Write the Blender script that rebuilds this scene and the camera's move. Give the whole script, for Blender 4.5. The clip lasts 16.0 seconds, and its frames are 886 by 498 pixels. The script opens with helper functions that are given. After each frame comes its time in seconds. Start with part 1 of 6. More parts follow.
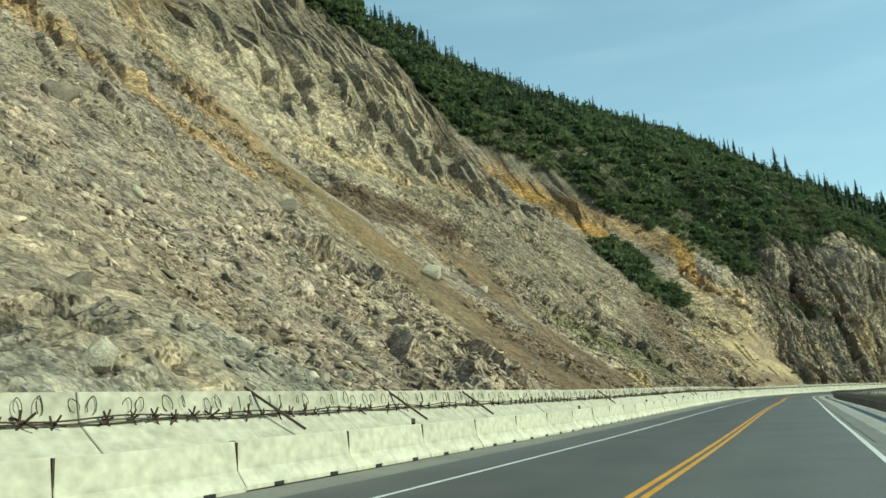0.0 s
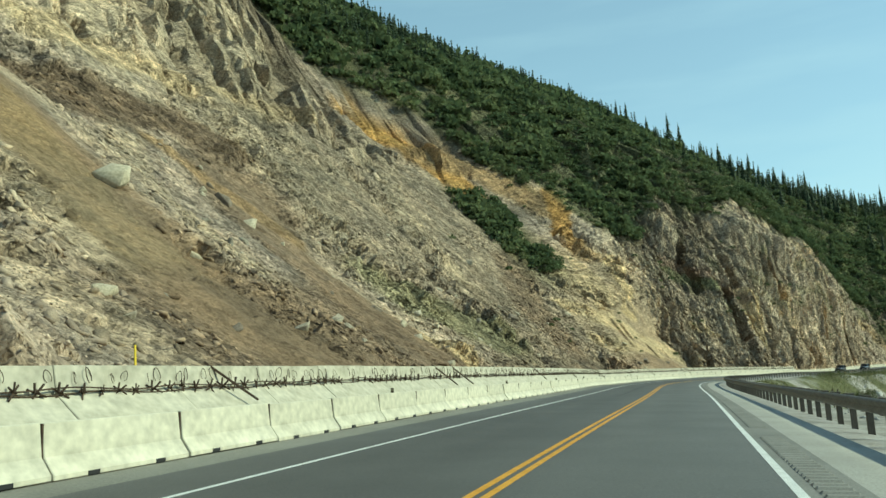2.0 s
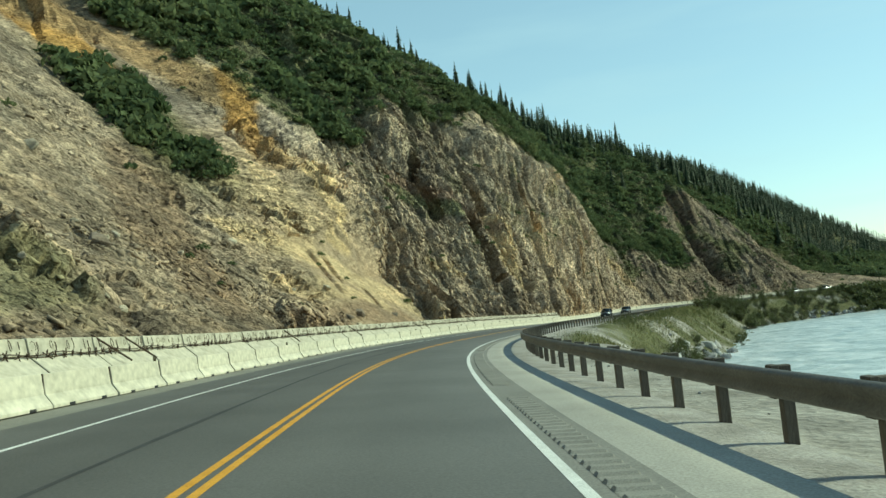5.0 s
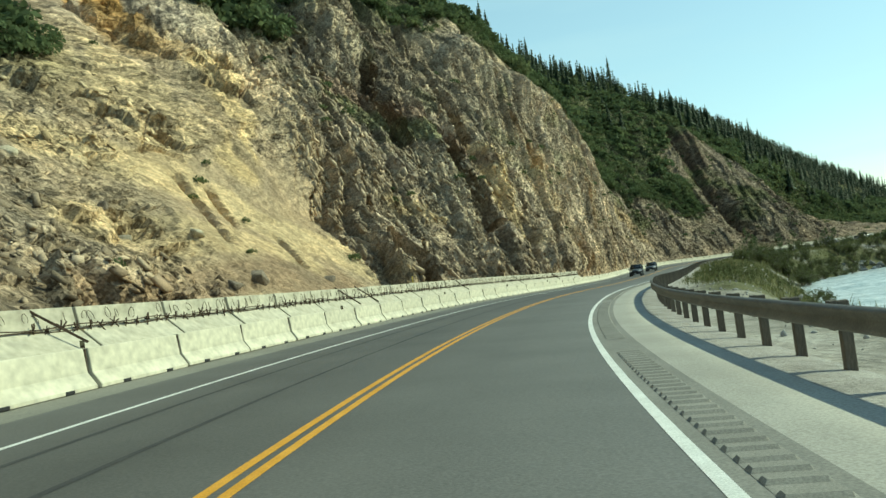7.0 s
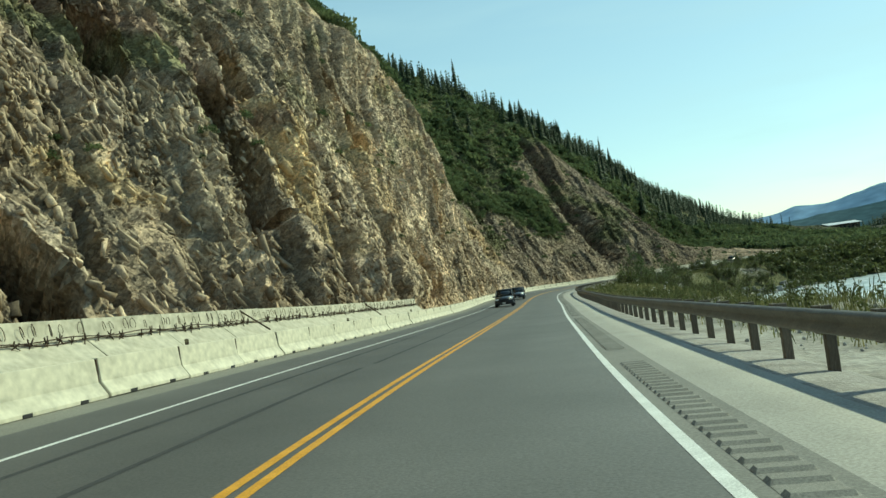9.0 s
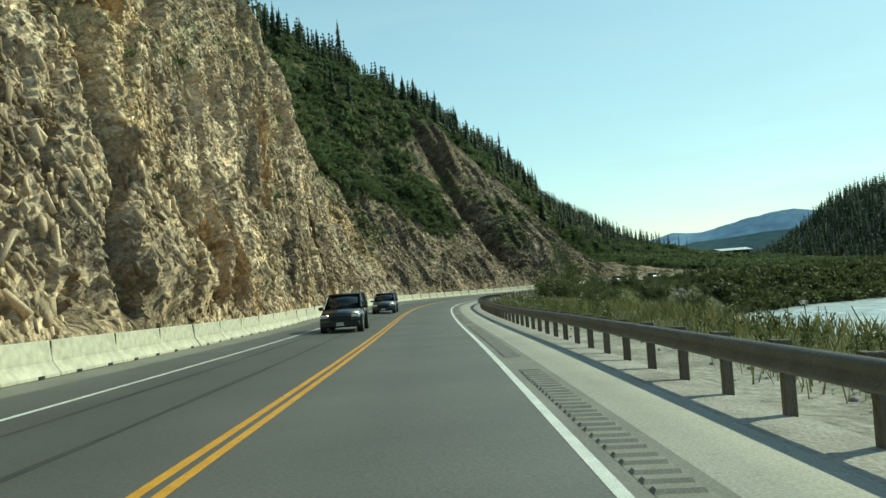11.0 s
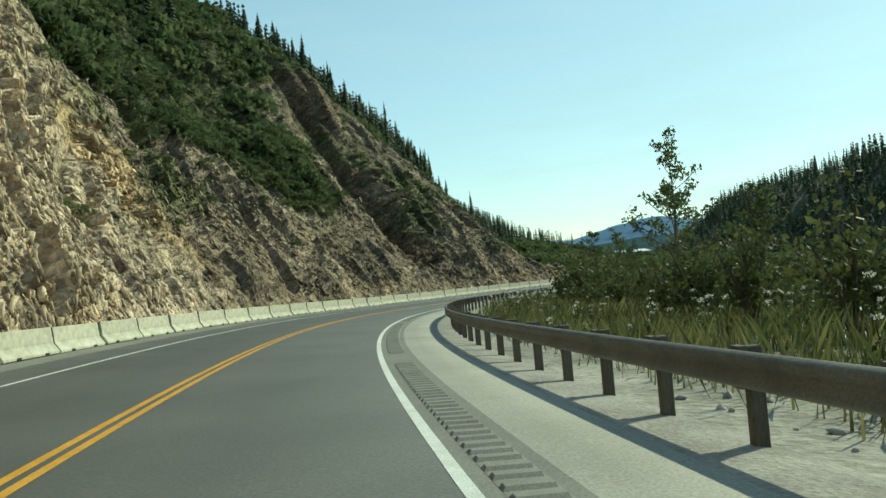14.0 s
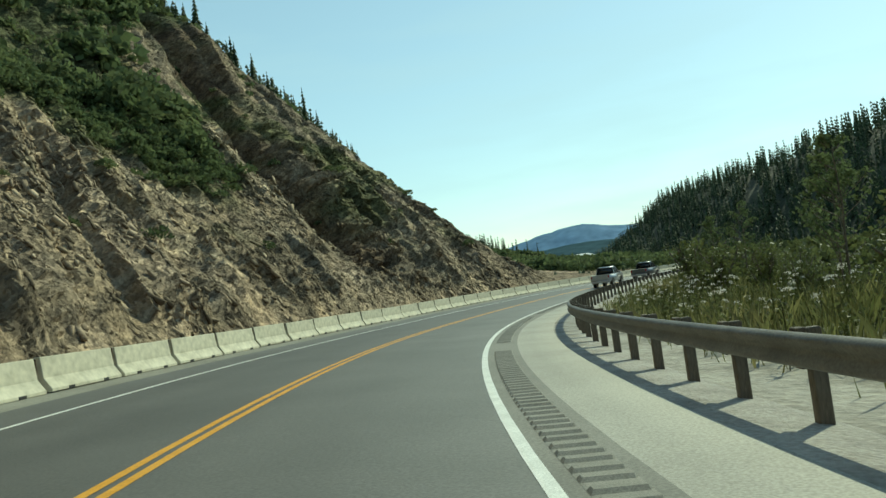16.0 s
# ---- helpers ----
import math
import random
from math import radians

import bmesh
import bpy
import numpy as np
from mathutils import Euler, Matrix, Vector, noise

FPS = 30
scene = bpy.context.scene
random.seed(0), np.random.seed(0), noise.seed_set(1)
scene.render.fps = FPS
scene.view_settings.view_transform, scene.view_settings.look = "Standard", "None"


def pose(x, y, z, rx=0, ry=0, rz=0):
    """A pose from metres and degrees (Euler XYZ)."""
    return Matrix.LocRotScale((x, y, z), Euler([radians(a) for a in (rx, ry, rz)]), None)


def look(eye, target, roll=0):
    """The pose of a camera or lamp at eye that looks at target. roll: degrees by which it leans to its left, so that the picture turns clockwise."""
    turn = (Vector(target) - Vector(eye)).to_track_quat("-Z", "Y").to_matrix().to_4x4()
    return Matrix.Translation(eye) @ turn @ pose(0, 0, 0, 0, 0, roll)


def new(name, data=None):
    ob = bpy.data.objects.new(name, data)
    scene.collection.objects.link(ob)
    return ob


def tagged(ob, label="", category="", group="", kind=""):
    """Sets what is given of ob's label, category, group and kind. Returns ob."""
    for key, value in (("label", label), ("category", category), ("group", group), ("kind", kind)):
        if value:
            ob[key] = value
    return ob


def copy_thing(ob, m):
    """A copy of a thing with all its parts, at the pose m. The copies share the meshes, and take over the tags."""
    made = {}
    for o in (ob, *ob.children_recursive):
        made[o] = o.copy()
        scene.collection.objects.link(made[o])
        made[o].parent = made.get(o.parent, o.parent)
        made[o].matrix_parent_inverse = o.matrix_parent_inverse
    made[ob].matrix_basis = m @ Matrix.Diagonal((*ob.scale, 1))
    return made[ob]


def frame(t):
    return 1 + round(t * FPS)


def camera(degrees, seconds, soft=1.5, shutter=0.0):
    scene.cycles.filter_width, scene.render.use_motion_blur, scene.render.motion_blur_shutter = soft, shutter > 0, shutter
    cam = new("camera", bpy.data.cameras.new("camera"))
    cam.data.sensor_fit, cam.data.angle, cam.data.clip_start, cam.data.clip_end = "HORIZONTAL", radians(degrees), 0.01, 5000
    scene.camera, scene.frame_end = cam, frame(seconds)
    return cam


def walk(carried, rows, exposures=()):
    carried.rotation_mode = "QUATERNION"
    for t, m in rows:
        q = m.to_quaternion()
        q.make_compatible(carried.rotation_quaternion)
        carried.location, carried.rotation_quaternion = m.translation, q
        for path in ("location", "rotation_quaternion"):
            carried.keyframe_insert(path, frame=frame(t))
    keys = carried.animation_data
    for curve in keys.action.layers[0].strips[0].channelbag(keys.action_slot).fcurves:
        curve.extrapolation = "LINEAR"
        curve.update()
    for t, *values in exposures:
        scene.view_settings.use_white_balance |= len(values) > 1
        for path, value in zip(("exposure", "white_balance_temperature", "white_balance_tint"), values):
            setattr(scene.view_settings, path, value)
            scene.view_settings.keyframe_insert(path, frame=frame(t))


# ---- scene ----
LENS = 57.97
WALK = [
    (0.0, -0.751, 0.565, 1.495, -1.716, 9.629, 4.130),
    (0.5, 4.204, 10.741, 1.109, -3.756, 9.265, 3.930),
    (1.0, 8.961, 20.756, 0.790, -5.906, 9.211, 3.162),
    (1.5, 13.658, 30.485, 0.407, -7.398, 8.429, 3.233),
    (2.0, 18.047, 39.780, 0.095, -8.904, 7.734, 3.264),
    (2.5, 22.618, 49.470, -0.243, -14.264, 6.665, 3.699),
    (3.0, 27.703, 59.941, -0.644, -22.154, 4.856, 6.284),
    (3.5, 32.446, 69.854, -1.030, -24.938, 3.767, 6.666),
    (4.0, 36.997, 79.402, -1.377, -26.029, 3.602, 6.130),
    (4.5, 41.441, 88.716, -1.696, -27.077, 3.802, 5.642),
    (7.0, 66.290, 136.683, -3.509, -28.970, 1.036, 7.766),
    (7.5, 73.046, 146.566, -3.966, -30.611, 0.883, 7.841),
    (8.0, 79.933, 155.580, -4.406, -32.775, 0.793, 7.774),
    (8.5, 87.052, 163.815, -4.778, -36.707, 1.276, 7.870),
    (9.0, 94.134, 171.441, -5.101, -40.265, 1.655, 7.764),
    (11.5, 134.195, 208.542, -7.203, -49.610, 1.303, 3.245),
    (12.0, 142.083, 215.661, -7.616, -50.808, 1.369, 2.699),
    (12.5, 150.061, 222.837, -8.024, -53.785, 1.251, 2.471),
    (13.0, 157.800, 229.814, -8.325, -57.322, 0.648, 2.836),
    (13.5, 165.077, 236.313, -8.628, -58.478, 0.506, 3.423),
    (14.0, 171.940, 242.413, -8.856, -57.707, 1.360, 4.971),
    (14.5, 179.911, 249.137, -9.163, -56.337, 2.441, 6.535),
    (15.0, 187.202, 255.007, -9.405, -56.506, 2.903, 6.990),
    (15.5, 194.226, 260.142, -9.621, -58.979, 2.780, 7.164),
    (16.0, 201.229, 264.783, -9.854, -63.033, 1.983, 7.831),
]
STEP, FIRST = 20.0, -60.0
ROAD_X = [-28.54, -19.85, -11.18, -2.51, 6.15, 14.69, 23.31, 32.02, 40.64, 49.19, 58.34, 69.11, 81.34, 94.94, 109.51, 124.26, 139.10, 153.85, 168.72, 183.98, 200.37, 218.22, 237.22, 256.89, 276.83, 296.82, 316.70, 336.38, 355.76, 374.98]
ROAD_Y = [-51.93, -33.92, -15.90, 2.13, 20.16, 38.24, 56.30, 74.30, 92.34, 110.42, 128.20, 145.04, 160.86, 175.51, 189.21, 202.72, 216.13, 229.63, 243.01, 255.93, 267.37, 276.34, 282.53, 286.06, 287.53, 287.10, 284.98, 281.43, 276.51, 270.97]
ROAD_Z = [1.984, 1.392, 0.800, 0.173, -0.504, -1.130, -1.739, -2.400, -3.071, -3.710, -4.375, -5.059, -5.791, -6.462, -7.267, -8.091, -8.814, -9.495, -10.041, -10.558, -11.045, -11.599, -12.178, -12.580, -12.888, -13.228, -13.586, -13.940, -14.283, -14.807]
ROAD_BANK = [0.0290, 0.0289, 0.0283, 0.0285, 0.0293, 0.0254, 0.0318, 0.0443, 0.0500, 0.0489, 0.0362, 0.0403, 0.0429, 0.0359, 0.0370, 0.0331, 0.0280, 0.0274, 0.0370, 0.0447, 0.0483, 0.0434, 0.0421, 0.0365, 0.0330, 0.0318, 0.0312, 0.0308, 0.0306, 0.0306]
SKY, SUN_POWER = 0.15, 3.9
EXPOSE = [(0.0, 0.06, 6500, -22), (3.0, 0.08, 6600, -23), (4.5, 0.05, 6700, -24), (7.5, 0.17, 6850, -24), (8.6, 0.14, 6850, -24), (9.2, 0.03, 6850, -24), (16.0, 0.0, 7000, -22)]
cam = camera(LENS, 16.0, soft=1.5)
walk(cam, [(t, pose(x, y, z, 90 + pitch, roll, yaw)) for t, x, y, z, yaw, pitch, roll in WALK],
     exposures=EXPOSE)

# ---- the line of the road: natural cubic through stations 20 m apart ----
def natural(values):
    n = len(values)
    a, b = np.eye(n), np.zeros(n)
    for i in range(1, n - 1):
        a[i, i - 1:i + 2] = 1, 4, 1
        b[i] = 6 * (values[i - 1] - 2 * values[i] + values[i + 1])
    return np.linalg.solve(a, b)


ROAD = [(np.array(v, float), natural(np.array(v, float))) for v in (ROAD_X, ROAD_Y, ROAD_Z, ROAD_BANK)]


def line(k, s):
    """Value k (x, y, z, bank) of the road at station s; straight on past the ends."""
    v, m = ROAD[k]
    q = (np.asarray(s, float) - FIRST) / STEP
    n = len(v)
    c = np.clip(q, 0, n - 1)
    i = np.clip(c.astype(int), 0, n - 2)
    a, b = i + 1 - c, c - i
    y = a * v[i] + b * v[i + 1] + ((a**3 - a) * m[i] + (b**3 - b) * m[i + 1]) / 6
    lo, hi = v[1] - v[0], v[-1] - v[-2]
    if k == 3:
        lo = hi = 0
    return y + np.where(q < 0, q * lo, 0) + np.where(q > n - 1, (q - n + 1) * hi, 0)


def heading(s):
    dx, dy = line(0, s + 0.5) - line(0, s - 0.5), line(1, s + 0.5) - line(1, s - 0.5)
    n = np.hypot(dx, dy)
    return dx / n, dy / n


def place(s, u, h, flat=0.0):
    """World points at station s, u metres left of the centre line, h metres above the road's banked plane (bank fades out past the shoulders)."""
    s, u, h = np.broadcast_arrays(np.asarray(s, float), np.asarray(u, float), np.asarray(h, float))
    tx, ty = heading(s)
    edge = np.clip(u, -9, 9)
    return np.stack([line(0, s) - ty * u, line(1, s) + tx * u, line(2, s) + line(3, s) * edge + h], -1)


def frame_at(s, u, h=0.0, turn=0.0):
    """A pose on the road's plane at (s, u): x along the road, y to its left."""
    tx, ty = (float(v) for v in heading(s))
    p = place(s, u, h)
    return Matrix.Translation(Vector(p)) @ Matrix.Rotation(math.atan2(ty, tx) + radians(turn), 4, "Z")


def graded(s, u, h=0.0, turn=0.0, half=1.8):
    """Like frame_at, but x follows the road's grade."""
    m = frame_at(s, u, h, turn)
    rise = float(line(2, s + half) + line(3, s + half) * u - line(2, s - half) - line(3, s - half) * u)
    return m @ Matrix.Rotation(-math.atan2(rise, 2 * half), 4, "Y")


# ---- value noise ----
def lattice(i, j, k, seed):
    n = (i * 374761393 + j * 668265263 + k * 2147483647 + seed * 144269504) & 0xFFFFFFFF
    n = ((n ^ (n >> 13)) * 1274126177) & 0xFFFFFFFF
    return ((n ^ (n >> 16)) & 0xFFFF) / 65535.0


def rough(x, y, z=0.0, seed=0, octaves=4, gain=0.5):
    """Fractal value noise in about -1..1."""
    x, y, z = np.broadcast_arrays(np.asarray(x, float), np.asarray(y, float), np.asarray(z, float))
    total, amp, norm = np.zeros(x.shape), 1.0, 0.0
    for o in range(octaves):
        f = 2.03**o
        px, py, pz = x * f + 17.3 * o, y * f + 5.1 * o, z * f
        ix, iy, iz = (np.floor(v).astype(np.int64) for v in (px, py, pz))
        fx, fy, fz = px - ix, py - iy, pz - iz
        fx, fy, fz = (v * v * (3 - 2 * v) for v in (fx, fy, fz))
        acc = 0
        for a in (0, 1):
            for b in (0, 1):
                for c in (0, 1):
                    w = (fx if a else 1 - fx) * (fy if b else 1 - fy) * (fz if c else 1 - fz)
                    acc = acc + w * lattice(ix + a, iy + b, iz + c, seed + o)
        total += amp * (2 * acc - 1)
        norm += amp
        amp *= gain
    return total / norm


def cells(x, y, seed=0):
    """Irregular cells: distance to the cell's edge, three random values of the cell, and the place in it."""
    x, y = np.broadcast_arrays(np.asarray(x, float), np.asarray(y, float))
    ix, iy = np.floor(x).astype(np.int64), np.floor(y).astype(np.int64)
    best, second = np.full(x.shape, 9.0), np.full(x.shape, 9.0)
    cx, cy, bx, by = ix * 0, iy * 0, x * 0, y * 0
    for i in (-1, 0, 1):
        for j in (-1, 0, 1):
            gx, gy = ix + i, iy + j
            dx, dy = gx + lattice(gx, gy, ix * 0, seed) - x, gy + lattice(gx, gy, ix * 0 + 7, seed) - y
            dist = np.hypot(dx, dy)
            near = dist < best
            second = np.where(near, best, np.minimum(second, dist))
            best = np.where(near, dist, best)
            cx, cy, bx, by = np.where(near, gx, cx), np.where(near, gy, cy), np.where(near, dx, bx), np.where(near, dy, by)
    one, two, three = (lattice(cx, cy, ix * 0 + k, seed) for k in (11, 12, 13))
    return second - best, one, two, three, bx, by


def slabs(x, y, seed, lift=1.0, tilt=1.0):
    """Broken slabs: each cell lifted and tilted in its own way."""
    edge, one, two, three, bx, by = cells(x, y, seed)
    return lift * (one - 0.5) + tilt * ((two - 0.5) * bx + (three - 0.5) * by), edge, one


def ramp(x, a, b):
    t = np.clip((np.asarray(x, float) - a) / (b - a), 0, 1)
    return t * t * (3 - 2 * t)


# ---- light ----
SUN = Vector((0.985, -0.19, 0.70)).normalized()
world = bpy.data.worlds.new("sky")
scene.world = world
world.use_nodes = True
wn, wl = world.node_tree.nodes, world.node_tree.links
wn.clear()
sky = wn.new("ShaderNodeTexSky")
sky.sky_type, sky.sun_disc = "NISHITA", False
sky.sun_elevation = math.asin(SUN.z)
sky.sun_rotation = math.atan2(SUN.x, SUN.y)
sky.air_density, sky.dust_density, sky.ozone_density, sky.altitude = 1.0, 0.3, 2.0, 300
back = wn.new("ShaderNodeBackground")
back.inputs["Strength"].default_value = SKY
tcw, sep = wn.new("ShaderNodeTexCoord"), wn.new("ShaderNodeSeparateXYZ")
wl.new(tcw.outputs["Generated"], sep.inputs[0])
mpw = wn.new("ShaderNodeMapping")
mpw.inputs["Scale"].default_value = (2.2, 2.2, 13.0)
wl.new(tcw.outputs["Generated"], mpw.inputs[0])
cloud = wn.new("ShaderNodeTexNoise")
cloud.inputs["Scale"].default_value, cloud.inputs["Detail"].default_value = 1.6, 7
wl.new(mpw.outputs[0], cloud.inputs["Vector"])
thick = wn.new("ShaderNodeMapRange")
thick.inputs["From Min"].default_value, thick.inputs["From Max"].default_value = 0.47, 0.75
thick.inputs["To Min"].default_value, thick.inputs["To Max"].default_value = 0.48, 0.70
wl.new(cloud.outputs["Fac"], thick.inputs["Value"])
low = wn.new("ShaderNodeMapRange")
low.inputs["From Min"].default_value, low.inputs["From Max"].default_value = 1.1, 0.12
wl.new(sep.outputs["Z"], low.inputs["Value"])
veil = wn.new("ShaderNodeMath")
veil.operation = "MULTIPLY"
wl.new(thick.outputs["Result"], veil.inputs[0])
wl.new(low.outputs["Result"], veil.inputs[1])
mixw = wn.new("ShaderNodeMix")
mixw.data_type = "RGBA"
wl.new(veil.outputs[0], mixw.inputs["Factor"])
wl.new(sky.outputs[0], mixw.inputs["A"])
mixw.inputs["B"].default_value = (3.78, 4.95, 6.35, 1)
wl.new(mixw.outputs["Result"], back.inputs[0])
wl.new(back.outputs[0], wn.new("ShaderNodeOutputWorld").inputs[0])
sun = new("sun", bpy.data.lights.new("sun", "SUN"))
sun.data.energy, sun.data.angle, sun.data.color = SUN_POWER, radians(0.6), (1.0, 0.93, 0.82)
sun.matrix_world = look(SUN * 600, (0, 0, 0))


# ---- materials ----
def material(name, stops, scale=2.0, detail=6.0, roughness=0.85, bump=0.3, fine=12.0, stretch=(1, 1, 1), metallic=0.0,
             attribute="", island=0.0, random=0.0, depth=0.03, specular=0.3, translucent=0.0):
    """A weathered surface: a colour ramp over coarse noise, a finer grain over it, and relief."""
    m = bpy.data.materials.new(name)
    m.use_nodes = True
    n, l = m.node_tree.nodes, m.node_tree.links
    p = n["Principled BSDF"]
    co = n.new("ShaderNodeTexCoord")
    mp = n.new("ShaderNodeMapping")
    mp.inputs["Scale"].default_value = stretch
    l.new(co.outputs["Object"], mp.inputs["Vector"])
    big = n.new("ShaderNodeTexNoise")
    big.inputs["Scale"].default_value, big.inputs["Detail"].default_value = scale, detail
    small = n.new("ShaderNodeTexNoise")
    small.inputs["Scale"].default_value, small.inputs["Detail"].default_value = scale * fine, 5
    l.new(mp.outputs[0], big.inputs["Vector"])
    l.new(mp.outputs[0], small.inputs["Vector"])
    r = n.new("ShaderNodeValToRGB")
    el = r.color_ramp.elements
    while len(el) < len(stops):
        el.new(0.5)
    for e, (at, colour) in zip(el, stops):
        e.position, e.color = at, (*colour, 1)
    l.new(big.outputs["Fac"], r.inputs["Fac"])
    colour = r.outputs["Color"]
    if attribute:
        at = n.new("ShaderNodeVertexColor")
        at.layer_name = attribute
        mix = n.new("ShaderNodeMix")
        mix.data_type, mix.blend_type = "RGBA", "MULTIPLY"
        mix.inputs["Factor"].default_value = 1.0
        l.new(at.outputs["Color"], mix.inputs["A"])
        l.new(colour, mix.inputs["B"])
        colour = mix.outputs["Result"]
    hsv = n.new("ShaderNodeHueSaturation")
    l.new(colour, hsv.inputs["Color"])
    grain = n.new("ShaderNodeMapRange")
    grain.inputs["From Min"].default_value, grain.inputs["From Max"].default_value = 0.3, 0.7
    grain.inputs["To Min"].default_value, grain.inputs["To Max"].default_value = 0.78, 1.22
    l.new(small.outputs["Fac"], grain.inputs["Value"])
    value = grain.outputs["Result"]
    for amount, node, socket in ((island, "ShaderNodeNewGeometry", "Random Per Island"), (random, "ShaderNodeObjectInfo", "Random")):
        if amount:
            g = n.new(node)
            v = n.new("ShaderNodeMapRange")
            v.inputs["To Min"].default_value, v.inputs["To Max"].default_value = 1 - amount, 1 + amount
            l.new(g.outputs[socket], v.inputs["Value"])
            mul = n.new("ShaderNodeMath")
            mul.operation = "MULTIPLY"
            l.new(value, mul.inputs[0])
            l.new(v.outputs["Result"], mul.inputs[1])
            value = mul.outputs[0]
    l.new(value, hsv.inputs["Value"])
    l.new(hsv.outputs["Color"], p.inputs["Base Color"])
    p.inputs["Roughness"].default_value, p.inputs["Metallic"].default_value = roughness, metallic
    p.inputs["Specular IOR Level"].default_value = specular
    if bump:
        both = n.new("ShaderNodeMath")
        both.operation = "ADD"
        l.new(big.outputs["Fac"], both.inputs[0])
        l.new(small.outputs["Fac"], both.inputs[1])
        b = n.new("ShaderNodeBump")
        b.inputs["Strength"].default_value, b.inputs["Distance"].default_value = bump, depth
        l.new(both.outputs[0], b.inputs["Height"])
        l.new(b.outputs["Normal"], p.inputs["Normal"])
    if translucent:
        out = n["Material Output"]
        tr = n.new("ShaderNodeBsdfTranslucent")
        l.new(hsv.outputs["Color"], tr.inputs["Color"])
        ms = n.new("ShaderNodeMixShader")
        ms.inputs[0].default_value = translucent
        l.new(p.outputs[0], ms.inputs[1])
        l.new(tr.outputs[0], ms.inputs[2])
        l.new(ms.outputs[0], out.inputs["Surface"])
    return m


def plain(name, colour, roughness=0.5, metallic=0.0, specular=0.5):
    m = bpy.data.materials.new(name)
    m.use_nodes = True
    p = m.node_tree.nodes["Principled BSDF"]
    p.inputs["Base Color"].default_value = (*colour, 1)
    p.inputs["Roughness"].default_value, p.inputs["Metallic"].default_value = roughness, metallic
    p.inputs["Specular IOR Level"].default_value = specular
    return m


ASPHALT = material("asphalt", [(0.3, (0.092, 0.090, 0.082)), (0.7, (0.122, 0.119, 0.109))], 0.35, roughness=0.66, fine=90, bump=0.25, depth=0.01, attribute="ground", specular=0.4)
SHOULDER = material("worn shoulder asphalt", [(0.3, (0.31, 0.297, 0.262)), (0.7, (0.39, 0.376, 0.332))], 0.5, roughness=0.85, fine=70, bump=0.3, depth=0.012)
SHOULDER_INNER = material("trafficked shoulder asphalt", [(0.3, (0.175, 0.17, 0.152)), (0.7, (0.235, 0.228, 0.204))], 0.5, roughness=0.85, fine=70, bump=0.3, depth=0.012)
SHOULDER_LEFT = material("dusty grey asphalt edge", [(0.3, (0.19, 0.18, 0.15)), (0.7, (0.25, 0.24, 0.20))], 0.4, roughness=0.85, fine=60, bump=0.3, depth=0.012)
GRAVEL = material("gravel", [(0.3, (0.24, 0.225, 0.20)), (0.5, (0.34, 0.32, 0.29)), (0.75, (0.42, 0.40, 0.36))], 1.2, roughness=0.95, fine=14, bump=0.7, depth=0.05)
YELLOW = material("yellow road paint", [(0.35, (0.58, 0.28, 0.03)), (0.7, (0.70, 0.36, 0.05))], 3.0, roughness=0.6, fine=20, bump=0.15, depth=0.004)
WHITE = material("white road paint", [(0.3, (0.60, 0.60, 0.56)), (0.7, (0.76, 0.76, 0.72))], 3.0, roughness=0.6, fine=20, bump=0.15, depth=0.004)
CONCRETE = material("pale concrete", [(0.3, (0.51, 0.475, 0.365)), (0.5, (0.555, 0.52, 0.405)), (0.75, (0.58, 0.545, 0.435))], 0.8, roughness=0.9, fine=5, bump=0.12, depth=0.01, random=0.06)
DARK_HOLE = plain("dark slot", (0.02, 0.02, 0.02), 0.9)
RUST = material("rusted steel", [(0.3, (0.05, 0.035, 0.025)), (0.7, (0.11, 0.075, 0.05))], 8, roughness=0.8, metallic=0.3, bump=0.2)
WEATHERED = material("weathering steel", [(0.3, (0.125, 0.118, 0.103)), (0.7, (0.19, 0.18, 0.158))], 2.5, roughness=0.62, metallic=0.3, fine=14, bump=0.12, depth=0.004)
POST_WOOD = material("weathered timber", [(0.3, (0.09, 0.08, 0.065)), (0.7, (0.16, 0.14, 0.115))], 4, roughness=0.9, stretch=(1, 1, 0.2), bump=0.4, random=0.15)


